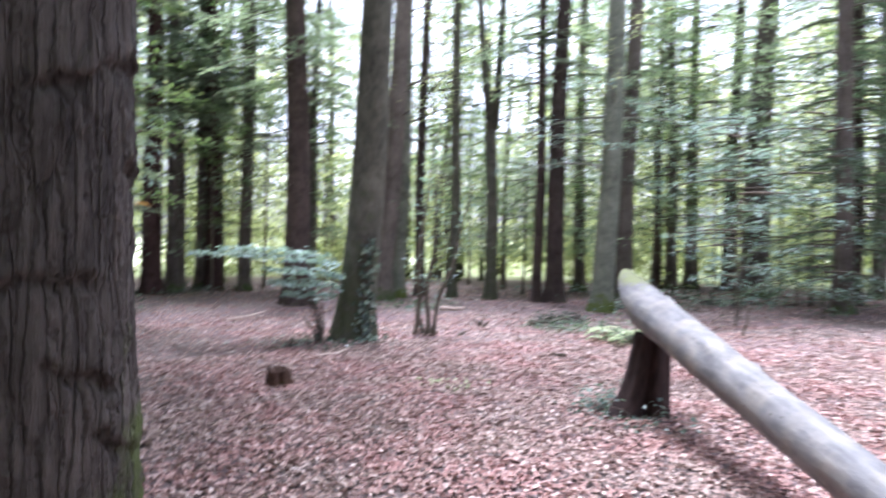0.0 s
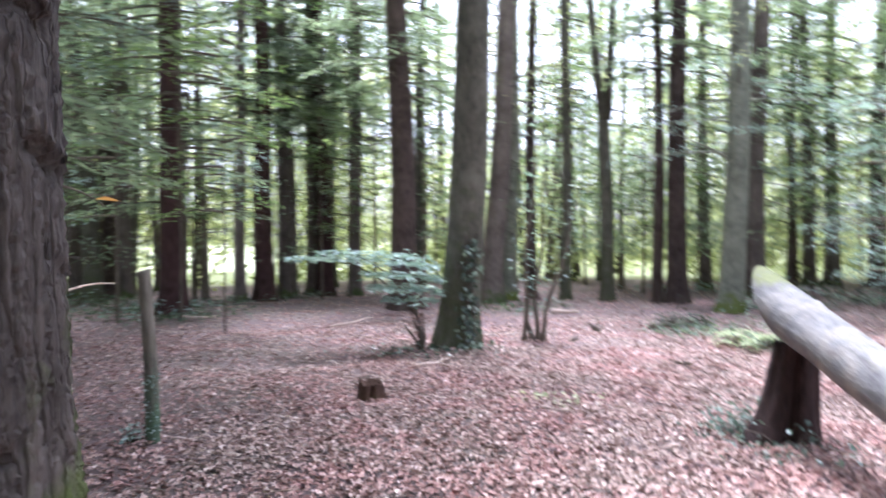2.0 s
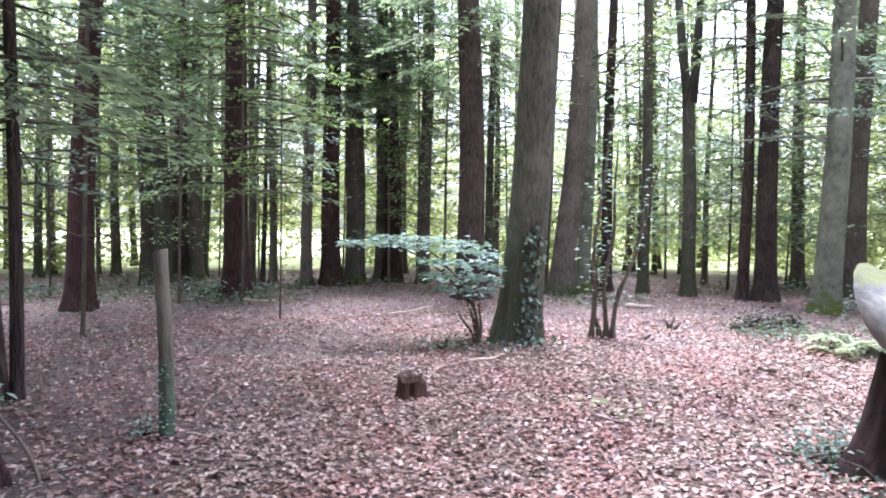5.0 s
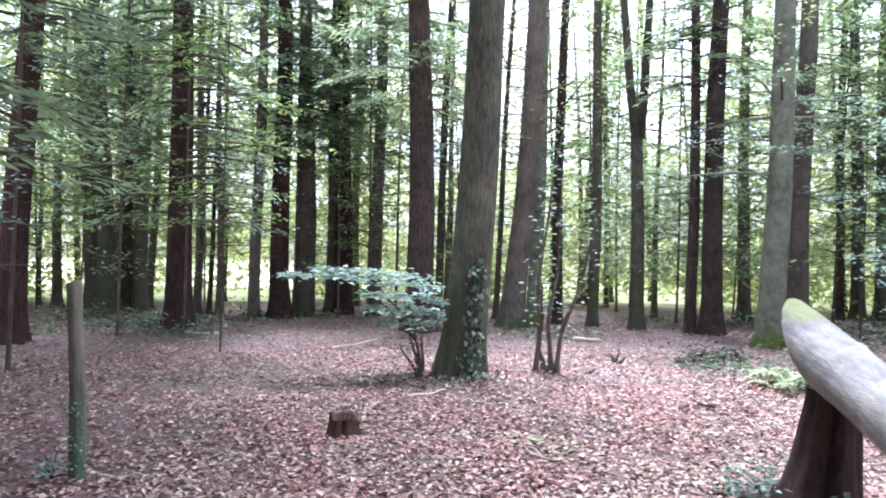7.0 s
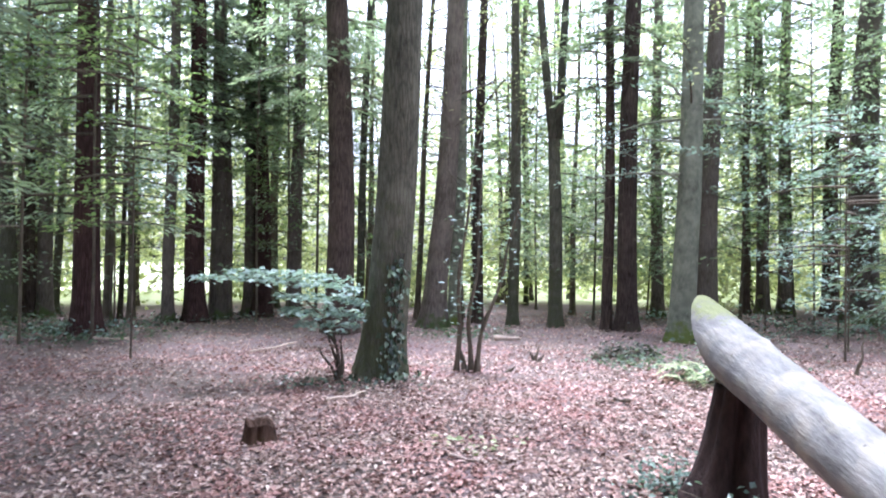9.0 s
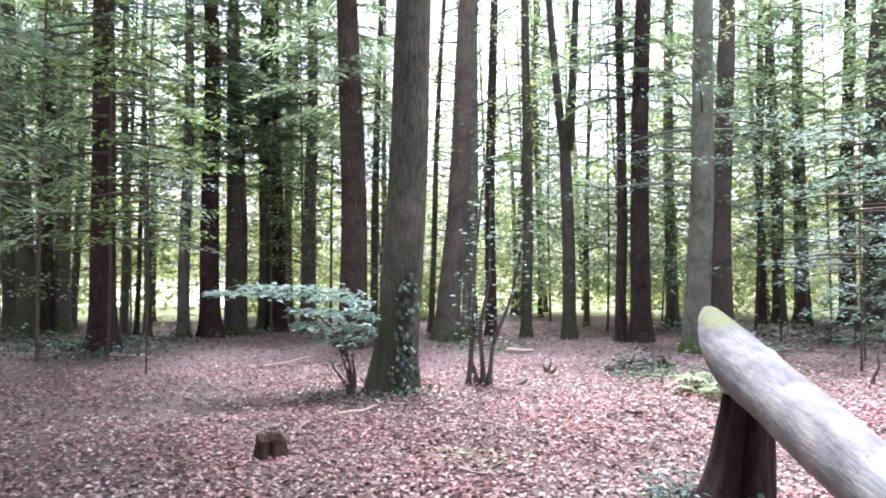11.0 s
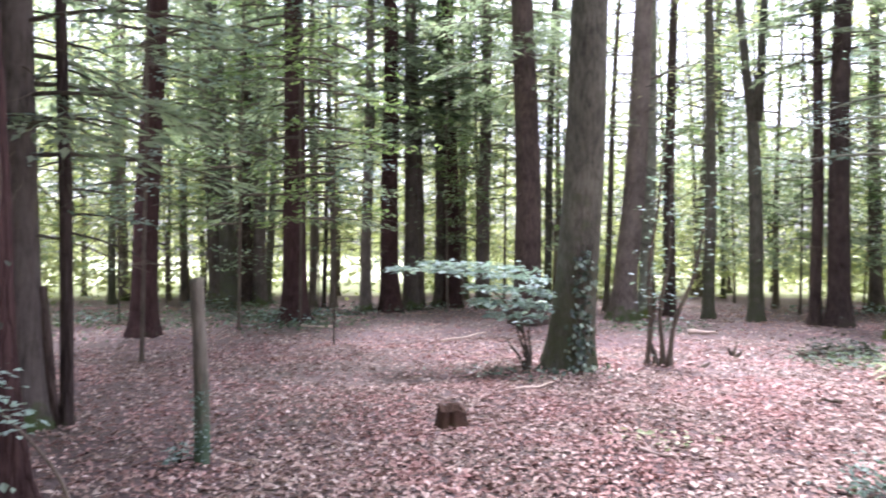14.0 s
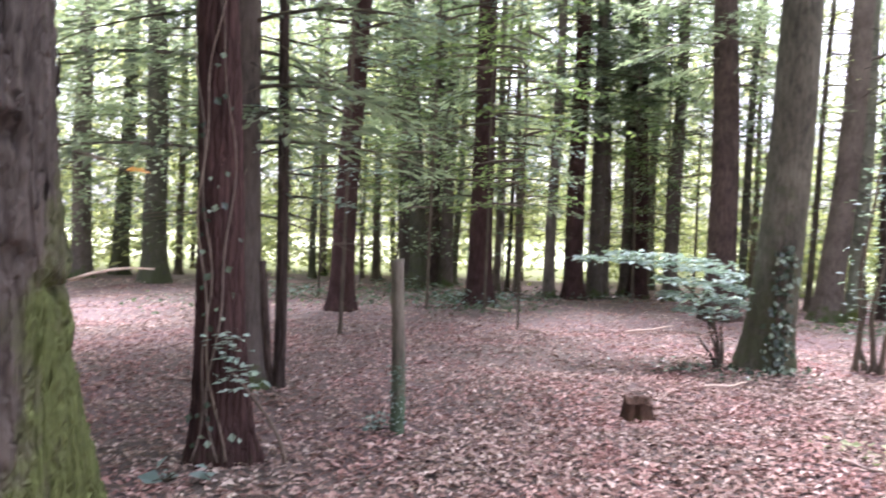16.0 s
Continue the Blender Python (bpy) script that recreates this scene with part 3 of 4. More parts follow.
tree(5.39, 18.18, 0.263, (0.030, 0.004), "light", BARK_BROWN)
# shaded conifers beyond the log
tree(7.62, 23.53, 0.131, (0.018, 0.002), "light")
tree(8.16, 23.61, 0.192, (-0.011, -0.001), "conifer")
tree(8.85, 23.73, 0.219, (0.009, 0.001), "light")
tree(9.88, 22.89, 0.235, (0.027, 0.004), "conifer")
tree(9.76, 20.29, 0.420, (0.039, 0.005), "conifer", BARK_BROWN, "very thick conifer trunk with shaggy drooping boughs")
tree(9.5, 14.3, 0.22, (0.01, 0.0), "shaggy")
tree(11.2, 17.2, 0.20, (0.01, 0.0), "shaggy")
tree(11.8, 12.6, 0.2, (0.0, 0.0), "shaggy")
tree(13.2, 19.6, 0.25, (0.0, 0.0), "conifer")
tree(14.5, 14.0, 0.22, (0.0, 0.0), "conifer")
# the far edge seen past the ivy-clad pair
twin = tree(-4.56, 3.60, 0.17, (-0.008, -0.006), "conifer", BARK_BROWN, "brown conifer trunk standing behind the ivy-clad one")
part("root_stem", mesh_of("root_stem", *tube([(0.085, 0.095, 1.3), (0.12, 0.135, 0.8), (0.145, 0.165, 0.4), (0.16, 0.18, -0.04)], [0.06, 0.05, 0.042, 0.06], 10)), BARK_RED, twin)
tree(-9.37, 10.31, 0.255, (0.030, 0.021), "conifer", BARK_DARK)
tree(-21.13, 11.50, 0.305, (0.0, 0.0), "conifer", BARK_BROWN)
tree(-22.22, 13.49, 0.287, (0.025, 0.018), "conifer", BARK_OAK)
tree(-18.12, 12.02, 0.360, (-0.023, -0.016), "conifer", BARK_OAK)
tree(-21.41, 15.20, 0.138, (0.008, 0.006), "sparse", BARK_THIN)
tree(-10.06, 17.69, 0.082, (0.027, 0.019), "broad", BARK_THIN)
tree(-12.44, 17.14, 0.250, (-0.060, -0.010), "light", BARK_OAK)
tree(-12.45, 17.94, 0.193, (-0.004, 0.0), "light")
tree(-12.01, 18.01, 0.208, (0.004, 0.0), "light")


def fork_tree(x, y):
    """Slim tree whose stem parts in two above head height."""
    base = thing("forked_tree", pose(x, y, float(height(x, y))), "slim forked broadleaf tree with grey-green bark", "tree", "trees of the wood")
    part("trunk", trunk_mesh("trunk", 0.165, 4.9, (0.0, 0.0), 1.5, 91, 18, 30, 0.03, 0.85), BARK_OAK, base)
    for dx, dy, seed in ((-0.075, 0.0, 92), (0.05, 0.03, 93)):
        s = np.linspace(0, 1, 9)
        v, f = tube(np.stack([0.05 * np.sign(dx) + dx * 9 * s ** 0.8, dy * 9 * s, 4.6 + 9 * s], 1), 0.115 - 0.08 * s, 12)
        part("limb", mesh_of("limb", v, f), BARK_OAK, base)
    crown, boughs = SPARSE[0]
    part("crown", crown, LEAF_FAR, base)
    part("branchwork", boughs, BARK_THIN, base)


fork_tree(1.73, 17.61)


def grey_beech():
    base = tree(4.23, 14.85, 0.262, (0.047, 0.006), "beech", BARK_GREY, "smooth grey beech trunk with green mossy foot")
    s = np.linspace(0, 1, 7)
    rng = np.random.default_rng(3)
    pts = np.stack([-1.6 * s * s - 0.1 * s, -1.0 * s, 3.25 + 0.15 * s + 0.55 * s ** 2], 1)
    v, f = tube(pts, 0.035 * (1.1 - s), 6)
    part("limb", mesh_of("limb", v, f), BARK_GREY, base)
    crown, boughs = broad_boughs(57, 3.3, 5.2, 2.4, 11, 62, 0.105, 0.12, 0.05)
    part("leaves", crown, LEAF_SHRUB, base, "flat tiers of pale leaves on low limbs")
    part("branchwork", boughs, BARK_GREY, base)


grey_beech()


def ivy_cover(rng, centre, radius, z0, z1, face, spread, n, size, lean=(0, 0)):
    """Ivy leaves standing off a trunk, round the side that faces the given bearing."""
    a = face + rng.normal(0, spread, n)
    z = z0 + (z1 - z0) * rng.uniform(0, 1, n) ** 1.2
    rr = radius * (1.04 + 0.5 * np.exp(-z / 0.3)) + rng.uniform(0.0, 0.05, n)
    at = np.stack([centre[0] + lean[0] * z + rr * np.cos(a), centre[1] + lean[1] * z + rr * np.sin(a), z], 1)
    out = np.stack([np.cos(a), np.sin(a), np.zeros(n)], 1)
    way = np.stack([rng.normal(0, 0.5, n), rng.normal(0, 0.5, n), -np.ones(n)], 1) + 0.4 * out
    length = rng.uniform(0.6, 1.3, n) * size
    return leaves(at, way, out + rng.normal(0, 0.4, (n, 3)), length, length * 0.9, 0.15)


def clearing_tree():
    """The thick leaning tree in the middle of the clearing, ivy up one side."""
    base = thing("broadleaf_tree", pose(-0.73, 8.85, 0.0), "thick leaning green-grey trunk with ivy climbing one side", "tree", "trees of the wood")
    lean = (0.072, 0.01)
    part("trunk", trunk_mesh("trunk", 0.288, 16.0, lean, 1.45, 7, 48, 90, 0.03, 0.45, 13), BARK_OAK, base)
    rng = np.random.default_rng(31)
    v1 = ivy_cover(rng, (0, 0), 0.30, 0.05, 1.65, -0.95, 0.26, 190, 0.078, lean)
    v2 = ivy_cover(rng, (0, 0), 0.36, 0.0, 0.12, -1.2, 0.9, 70, 0.07, lean)
    v, f = join([v1, v2])
    part("ivy", mesh_of("ivy", v, f, False), LEAF_IVY, base, "dark ivy with some pale leaves")
    stems = []
    for i in range(4):
        z = np.linspace(0, 1.7, 14)
        a = -0.95 + 0.14 * (i - 1.5) + 0.10 * np.sin(3 * z + i)
        rr = 0.31 + 0.13 * np.exp(-z / 0.3)
        stems.append(tube(np.stack([lean[0] * z + rr * np.cos(a), lean[1] * z + rr * np.sin(a), z], 1), np.full(14, 0.011), 5))
    part("ivy_stem", mesh_of("ivy_stem", *join(stems)), BARK_THIN, base)
    for k, (z, a, long) in enumerate(((7.2, 2.9, 4.6), (8.1, 0.4, 3.4), (9.3, 4.2, 3.0))):
        s = np.linspace(0, 1, 7)
        pts = np.stack([lean[0] * z + np.cos(a) * long * s, lean[1] * z + np.sin(a) * long * s, z + 1.6 * s], 1)
        part("limb", mesh_of("limb", *tube(pts, 0.09 * (1.1 - s), 8)), BARK_OAK, base)
    # unseen crowns, shifted right and left to shade chosen parts of the floor
    crown, boughs = broad_boughs(33, 7.2, 15.0, 3.2, 18, 110, 0.15, 0.4, 0.2)
    part("crown", crown, LEAF_BROAD, base).matrix_basis = pose(1.5, 0, 0)
    part("branchwork", boughs, BARK_THIN, base).matrix_basis = pose(1.5, 0, 0)
    crown, boughs = broad_boughs(34, 8.4, 14.5, 3.6, 40, 130, 0.17, 0.3, 0.2)
    part("crown", crown, LEAF_BROAD, base).matrix_basis = pose(-3.3, 0.6, 0)
    part("branchwork", boughs, BARK_THIN, base).matrix_basis = pose(-3.3, 0.6, 0)


clearing_tree()


def ivy_tree():
    """Dark red trunk wound with ivy stems, a leafy sprig low down."""
    base = thing("conifer_tree", pose(-2.906, 1.897, 0.0), "dark red-barked trunk wound with pale ivy stems", "tree", "trees of the wood")
    lean = (-0.010, -0.008)
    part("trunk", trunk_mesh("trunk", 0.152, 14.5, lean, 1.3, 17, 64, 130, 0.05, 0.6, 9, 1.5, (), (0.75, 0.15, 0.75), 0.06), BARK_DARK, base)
    rng = np.random.default_rng(41)
    for i in range(3):
        z = np.linspace(0.02, 4.6, 48)
        a = -0.9 + 0.5 * (i - 1) + 0.45 * np.sin((1.3 + 0.35 * i) * z + 1.9 * i) + 0.14 * np.sin(6 * z + i)
        rr = 0.160 + 0.08 * np.exp(-z / 0.25) + 0.016 * np.abs(np.sin(3 * z + 2 * i))
        pts = np.stack([lean[0] * z + rr * np.cos(a), lean[1] * z + rr * np.sin(a), z], 1)
        part("ivy_stem", mesh_of("ivy_stem", *tube(pts, np.linspace(0.008, 0.004, 48), 6)), VINE, base)
    z = np.linspace(0.62, -0.02, 16)
    out = 0.16 + 0.36 * (1 - np.clip(z / 0.62, 0, 1)) ** 0.8
    hang = np.stack([0.66 * out + 0.10 + 0.015 * np.sin(9 * z), 0.75 * out - 0.12 + 0.02 * np.sin(7 * z), z], 1)
    part("hanging_vine", mesh_of("hanging_vine", *tube(hang, np.linspace(0.010, 0.016, 16), 6)), VINE, base)
    v1 = ivy_cover(rng, (0, 0), 0.16, 0.1, 2.9, -0.9, 0.5, 46, 0.055, lean)
    n = 84
    s = np.linspace(0, 1, n)
    at = np.stack([0.20 + 0.13 * s + 0.06 * rng.normal(0, 1, n), -0.10 + 0.08 * s + 0.05 * rng.normal(0, 1, n), 0.92 - 0.42 * s], 1)
    v2 = leaves(at, scatter_dirs(rng, n, 0.15) + np.array([0.2, -0.4, -0.1]), ups(rng, n, 0.25), rng.uniform(0.06, 0.10, n), rng.uniform(0.03, 0.045, n))
    part("ivy", mesh_of("ivy", *join([v1]), False), LEAF_IVY, base)
    part("sprig", mesh_of("sprig", *join([v2]), False), LEAF_SPRIG, base, "pale green leafy sprig")
    # crowns out of sight, widened and doubled to shade the ground at left
    part("branchwork", CONIFER[2][1], BARK_THIN, base).matrix_basis = pose(0, 0, 2.4) @ Matrix.Diagonal((1.45, 1.45, 1, 1))
    part("crown", CONIFER[2][0], LEAF_CONIFER, base).matrix_basis = pose(0, 0, 2.4) @ Matrix.Diagonal((1.45, 1.45, 1, 1))
    part("crown", SHAGGY[1][0], LEAF_CONIFER, base).matrix_basis = pose(-0.3, 1.0, 6.6, 0, 0, 70) @ Matrix.Diagonal((1.7, 1.7, 0.62, 1))


ivy_tree()


def near_tree():
    """The big shaggy trunk beside the path, its foot green with moss."""
    base = thing("conifer_tree", pose(-0.38, -1.11, 0.0), "massive shaggy red-brown trunk with bark folds and mossy foot", "tree", "trees of the wood")
    folds = ((0.80, 0.03), (1.04, 0.045), (1.30, 0.04), (1.52, 0.05), (1.86, 0.055), (2.10, 0.06), (2.45, 0.05), (2.85, 0.05))
    part("trunk", trunk_mesh("trunk", 0.405, 13.0, (0.0, 0.0), 1.25, 23, 160, 640, 0.03, 0.6, 34, 2.0, folds, (1.6, 0.85, 0.62), 0.028), BARK_SHAGGY, base)
    rng = np.random.default_rng(43)
    flakes_at, flakes_way, flakes_up = [], [], []
    for _ in range(160):
        z, a = rng.uniform(0.3, 3.6), rng.uniform(-2.2, 1.4)
        rr = 0.412 - 0.011 * z + 0.1 * math.exp(-z / 0.35)
        out = np.array([math.cos(a), math.sin(a), 0])
        flakes_at.append(out * rr + [0, 0, z])
        flakes_way.append(np.array([0, 0, 1.0]) + 0.10 * out + rng.normal(0, 0.06, 3))
        flakes_up.append(out)
    n = len(flakes_at)
    v, f = leaves(np.array(flakes_at), np.array(flakes_way), np.array(flakes_up), rng.uniform(0.05, 0.12, n), rng.uniform(0.01, 0.022, n), 0.4)
    part("loose_bark", mesh_of("loose_bark", v.tolist(), f.tolist(), False), BARK_SHAGGY, base)
    for z, a, long, up in ((1.31, 1.2, 0.19, 0.4), (1.80, 1.15, 0.15, -0.05), (1.55, -0.35, 0.10, 0.3)):
        s = np.linspace(0, 1, 5)
        d = np.array([math.cos(a), math.sin(a), up])
        pts = np.array([0, 0, z]) + d * 0.43 + d * long * s[:, None] + np.array([0, 0, -0.05]) * (s * s)[:, None]
        twig = part("dead_branch", mesh_of("dead_branch", *tube(pts, 0.003 * (1.1 - s) + 0.0012, 5)), WOOD_PALE if z < 1.5 else BARK_THIN, base)
        if z == 1.80:
            v, f = leaves(pts[-2:-1], [(0.9, 0.35, -0.1)], [(0, 0, 1)], [0.07], [0.034], 0.3)
            part("dead_leaf", mesh_of("dead_leaf", v.tolist(), f.tolist(), False), DEAD_LEAF, twig, "withered orange leaf")
    # unseen crown, hung low to keep light off the trunk
    crown, boughs = CONIFER[2]
    lift = pose(0, 0, 1.6)
    part("crown", crown, LEAF_CONIFER, base).matrix_basis = lift
    part("branchwork", boughs, BARK_THIN, base).matrix_basis = lift


near_tree()


def slim_trunk():
    base = thing("young_tree", pose(-4.33, 3.86, 0.0), "slim straight reddish trunk beside the ivy-clad tree", "tree", "trees of the wood")
    part("trunk", trunk_mesh("trunk", 0.062, 14.5, (-0.004, -0.003), 1.2, 55, 14, 40, 0.05, 0.4), BARK_RED, base)
    part("dead_twigwork", TWIGS[1], BARK_THIN, base).matrix_basis = Matrix.Rotation(1.0, 4, "Z")
    # two wide crowns above view, added to darken the ground beneath
    part("crown", CONIFER[1][0], LEAF_CONIFER, base).matrix_basis = pose(0, 0, 3.6) @ Matrix.Diagonal((1.9, 1.9, 1, 1))
    part("crown", SHAGGY[0][0], LEAF_CONIFER, base).matrix_basis = pose(0, 1.2, 7.4) @ Matrix.Diagonal((1.7, 1.7, 0.6, 1))
    crown, boughs = broad_boughs(56, 1.7, 4.2, 0.8, 7, 34, 0.085, 0.05, 0.04)
    part("crown", crown, LEAF_SHRUB, base)
    part("branchwork", boughs, BARK_THIN, base)


slim_trunk()


# ---- undergrowth in the clearing ----
def spray_shrub():
    """Low shrub whose pale leaves lie in flat tiers to one side."""
    base = thing("shrub", pose(-1.20, 8.40, 0.0), "low shrub with flat tiers of pale blue-green leaves", "shrub")
    rng = np.random.default_rng(61)
    for dx, dy, h in ((-0.05, 0.0, 0.95), (-0.12, 0.05, 0.75), (0.10, 0.0, 0.65), (-0.2, -0.05, 0.5)):
        s = np.linspace(0, 1, 8)
        pts = np.stack([dx * s + 0.04 * np.sin(5 * s), dy * s, -0.03 + h * s], 1)
        part("stem", mesh_of("stem", *tube(pts, 0.032 * (1.15 - s), 7)), BARK_THIN, base)
    tiers = []
    for x0, x1, z0, z1, n in ((0.32, -1.95, 1.24, 1.40, 420), (0.2, -1.5, 1.36, 1.47, 230), (0.38, -0.85, 1.05, 1.16, 260), (0.36, -0.75, 0.88, 0.96, 230), (0.3, -0.5, 0.74, 0.78, 130)):
        u = rng.uniform(0, 1, n)
        wide = 0.42 * np.sin(np.pi * np.clip(u * 0.9 + 0.1, 0, 1))
        at = np.stack([x0 + (x1 - x0) * u, rng.normal(0, 1, n) * wide, z0 + (z1 - z0) * u ** 0.7 + rng.normal(0, 0.022, n) - 0.1 * (u - 0.5) ** 2], 1)
        size = rng.uniform(0.08, 0.14, n)
        tiers.append(leaves(at, scatter_dirs(rng, n, 0.12) + np.array([-0.6, 0, -0.15]), ups(rng, n, 0.25), size, size * 0.6))
        s = np.linspace(0, 1, 7)
        branch = part("branch", mesh_of("branch", *tube(np.stack([x0 * s * 0 + x1 * s, 0 * s, 0.5 * (1 - s) ** 3 + z1 * (1 - (1 - s) ** 3) - 0.02], 1), 0.014 * (1.1 - s), 5)), BARK_THIN, base)
        part("leaves", mesh_of("leaves", *join([tiers[-1]]), False), LEAF_SHRUB, branch)
    n = 90
    at = np.stack([rng.normal(-0.05, 0.10, n), rng.normal(0, 0.1, n), rng.uniform(0.05, 0.62, n)], 1)
    v, f = leaves(at, scatter_dirs(rng, n, 0.5), ups(rng, n, 0.6), np.full(n, 0.08), np.full(n, 0.04))
    part("withered_leaves", mesh_of("withered_leaves", v.tolist(), f.tolist(), False), LITTER, base, "brown withered leaves on the lower stems")


spray_shrub()


def sapling(x, y, name, label, tips, seed, leaf_n=26, thick=0.045):
    base = thing(name, pose(x, y, 0.0), label, "sapling", "saplings")
    rng = np.random.default_rng(seed)
    for dx, dy, h, ox in tips:
        s = np.linspace(0, 1, 10)
        s = np.linspace(0, 1, 22)
        wob = np.minimum(1.0, h / 1.5) * np.clip(4 * s, 0, 1)
        pts = np.stack([ox + dx * s ** 1.3 + wob * (0.05 * np.sin(5 * s + seed + 9 * ox) + 0.022 * np.sin(13 * s + 5 * ox)), dy * s + 0.03 * wob * np.sin(9 * s + 7 * ox), -0.04 + h * s], 1)
        knots = 1 + 0.22 * np.abs(np.sin(11 * s + 5 * ox)) ** 6 + 0.5 * np.exp(-s * h / 0.07)
        stem = part("stem", mesh_of("stem", *tube(pts, thick * (1.05 - 0.85 * s) * knots, 9)), BARK_THIN, base)
        n = int(leaf_n * h / 2)
        if n:
            u = rng.uniform(0.25, 1.0, n)
            at = np.stack([np.interp(u, s, pts[:, c]) for c in range(3)], 1) + rng.normal(0, 0.12, (n, 3))
            size = rng.uniform(0.07, 0.12, n)
            v, f = leaves(at, scatter_dirs(rng, n, 0.15), ups(rng, n, 0.25), size, size * 0.6)
            part("leaves", mesh_of("leaves", v.tolist(), f.tolist(), False), LEAF_SHRUB, stem)
    return base


sapling(0.21, 9.74, "sapling", "clump of three dark sapling stems with a few pale leaves",
        ((0.34, 0.0, 3.6, 0.0), (0.10, 0.05, 2.9, 0.22), (0.66, 0.1, 2.6, 0.30), (-0.10, 0.1, 1.3, 0.12)), 65, 50, 0.036)
sapling(1.34, 11.0, "sprout", "short broken sprout standing in the leaf litter", ((0.05, 0.0, 0.27, 0.0), (-0.09, 0.0, 0.18, 0.0), (0.10, 0.03, 0.15, 0.04)), 66, 0, 0.035)
sapling(0.95, 9.9, "sprout", "tiny dark dead sprout in the leaf litter", ((0.12, 0.0, 0.10, 0.0),), 67, 0, 0.03)
sapling(5.75, 9.9, "sapling", "single bare stick of a sapling behind the log", ((0.12, 0.0, 0.55, 0.0),), 68, 0, 0.03)


def tier_tree(x, y, z0, z1, reach, boughs, per, seed, label, leaf=None):
    base = thing("young_beech", pose(x, y, 0.0), label, "young tree", "young beeches")
    tall = z1 + (0.3 if z1 < 6 else 5.0)
    part("trunk", trunk_mesh("trunk", 0.018 if z1 < 6 else 0.033, tall, (0.02, 0.0), 1.3, seed, 8, 24, 0.05, 0.25), BARK_THIN, base)
    # high top out of sight, added only as a sunshade for the ground
    if z1 > 6:
        top, sticks = broad_boughs(seed + 200, 8.4, tall - 0.3, 3.0, 36, 110, 0.2, 0.2, 0.15)
        part("crown", top, LEAF_BROAD, base)
        part("branchwork", sticks, BARK_THIN, base)
    crown, sticks = broad_boughs(seed, z0, z1, reach, boughs, per, 0.105, 0.1, 0.05)
    part("crown", crown, leaf or LEAF_SHRUB, base)
    part("branchwork", sticks, BARK_THIN, base)


tier_tree(6.3, 11.8, 0.7, 3.9, 1.5, 16, 44, 81, "young beech with layered pale grey-green leaves")
tier_tree(8.6, 13.2, 0.4, 4.4, 1.7, 20, 50, 82, "young beech with layered pale grey-green leaves")
tier_tree(7.6, 15.8, 0.5, 5.0, 1.6, 18, 44, 83, "young beech with layered pale grey-green leaves")
tier_tree(7.0, 13.6, 0.9, 4.6, 1.6, 16, 50, 87, "young beech with layered pale grey-green leaves")
tier_tree(9.4, 16.4, 0.5, 5.4, 1.8, 18, 50, 88, "young beech with layered pale grey-green leaves")
tier_tree(6.4, 16.8, 1.2, 5.4, 1.6, 16, 46, 89, "young beech with layered pale grey-green leaves")
tier_tree(-6.9, 7.6, 2.4, 8.5, 2.1, 26, 60, 84, "young beech with thin layered leaves over the clearing")
tier_tree(-8.3, 11.9, 2.2, 9.0, 2.2, 28, 60, 85, "young beech with thin layered leaves over the clearing", LEAF_BROAD)
tier_tree(-7.25, 12.55, 2.6, 9.5, 2.2, 28, 64, 86, "young beech with thin layered leaves over the clearing")
tier_tree(-5.1, 10.2, 2.1, 5.9, 1.8, 20, 58, 90, "slender young beech with fresh green leaves in tiers", LEAF_FRESH)


def fern(x, y, seed, count, size):
    base = thing("fern", pose(x, y, 0.0), "yellow-green fern with arching fronds by the stump", "fern", "ferns")
    rng = np.random.default_rng(seed)
    for i in range(count):
        a, long = i * 2.4 + rng.uniform(0, 0.5), size * rng.uniform(0.7, 1.1)
        s = np.linspace(0.1, 1, 22)
        d = np.array([math.cos(a), math.sin(a), 0])
        mid = d * (long * s)[:, None] + np.array([0, 0, 1.0]) * (1.05 * long * s - 0.95 * long * s * s)[:, None]
        side = np.array([-d[1], d[0], 0])
        pieces = []
        for sg in (-1, 1):
            length = 0.30 * long * np.sin(np.pi * np.clip(s, 0.05, 0.97)) + 0.02
            pieces.append(leaves(mid, side * sg + 0.35 * d + rng.normal(0, 0.05, mid.shape), np.tile([0, 0, 1.0], (22, 1)), length, np.full(22, 0.075 * long), 0.1))
        pieces.append(tube(mid, np.full(22, 0.005), 4))
        part("frond", mesh_of("frond", *join(pieces), False), LEAF_FERN, base)


fern(3.34, 9.0, 91, 4, 0.5)
fern(3.62, 9.45, 92, 5, 0.6)
fern(3.36, 10.1, 93, 4, 0.5)


def ground_ivy(x, y, spread, n, seed, label, tall=0.25, size=0.075, leaf=None):
    base = thing("ivy_patch", pose(x, y, 0.0), label, "ivy")
    rng = np.random.default_rng(seed)
    at = np.stack([rng.normal(0, spread, n), rng.normal(0, spread, n), np.abs(rng.normal(0, tall, n)) * 0.8 + 0.02], 1)
    length = rng.uniform(0.6, 1.3, n) * size
    v, f = leaves(at, scatter_dirs(rng, n, 0.35), ups(rng, n, 0.45), length, length * 0.8)
    part("leaves", mesh_of("leaves", v.tolist(), f.tolist(), False), leaf or LEAF_IVY, base)
    stems = []
    for _ in range(9):
        e = np.array([rng.normal(0, spread), rng.normal(0, spread), abs(rng.normal(0, tall))])
        stems.append(tube([(0, 0, 0), e * [0.5, 0.5, 0.8], e], [0.007, 0.005, 0.003], 4))
    part("stemwork", mesh_of("stems", *join(stems)), BARK_THIN, base)


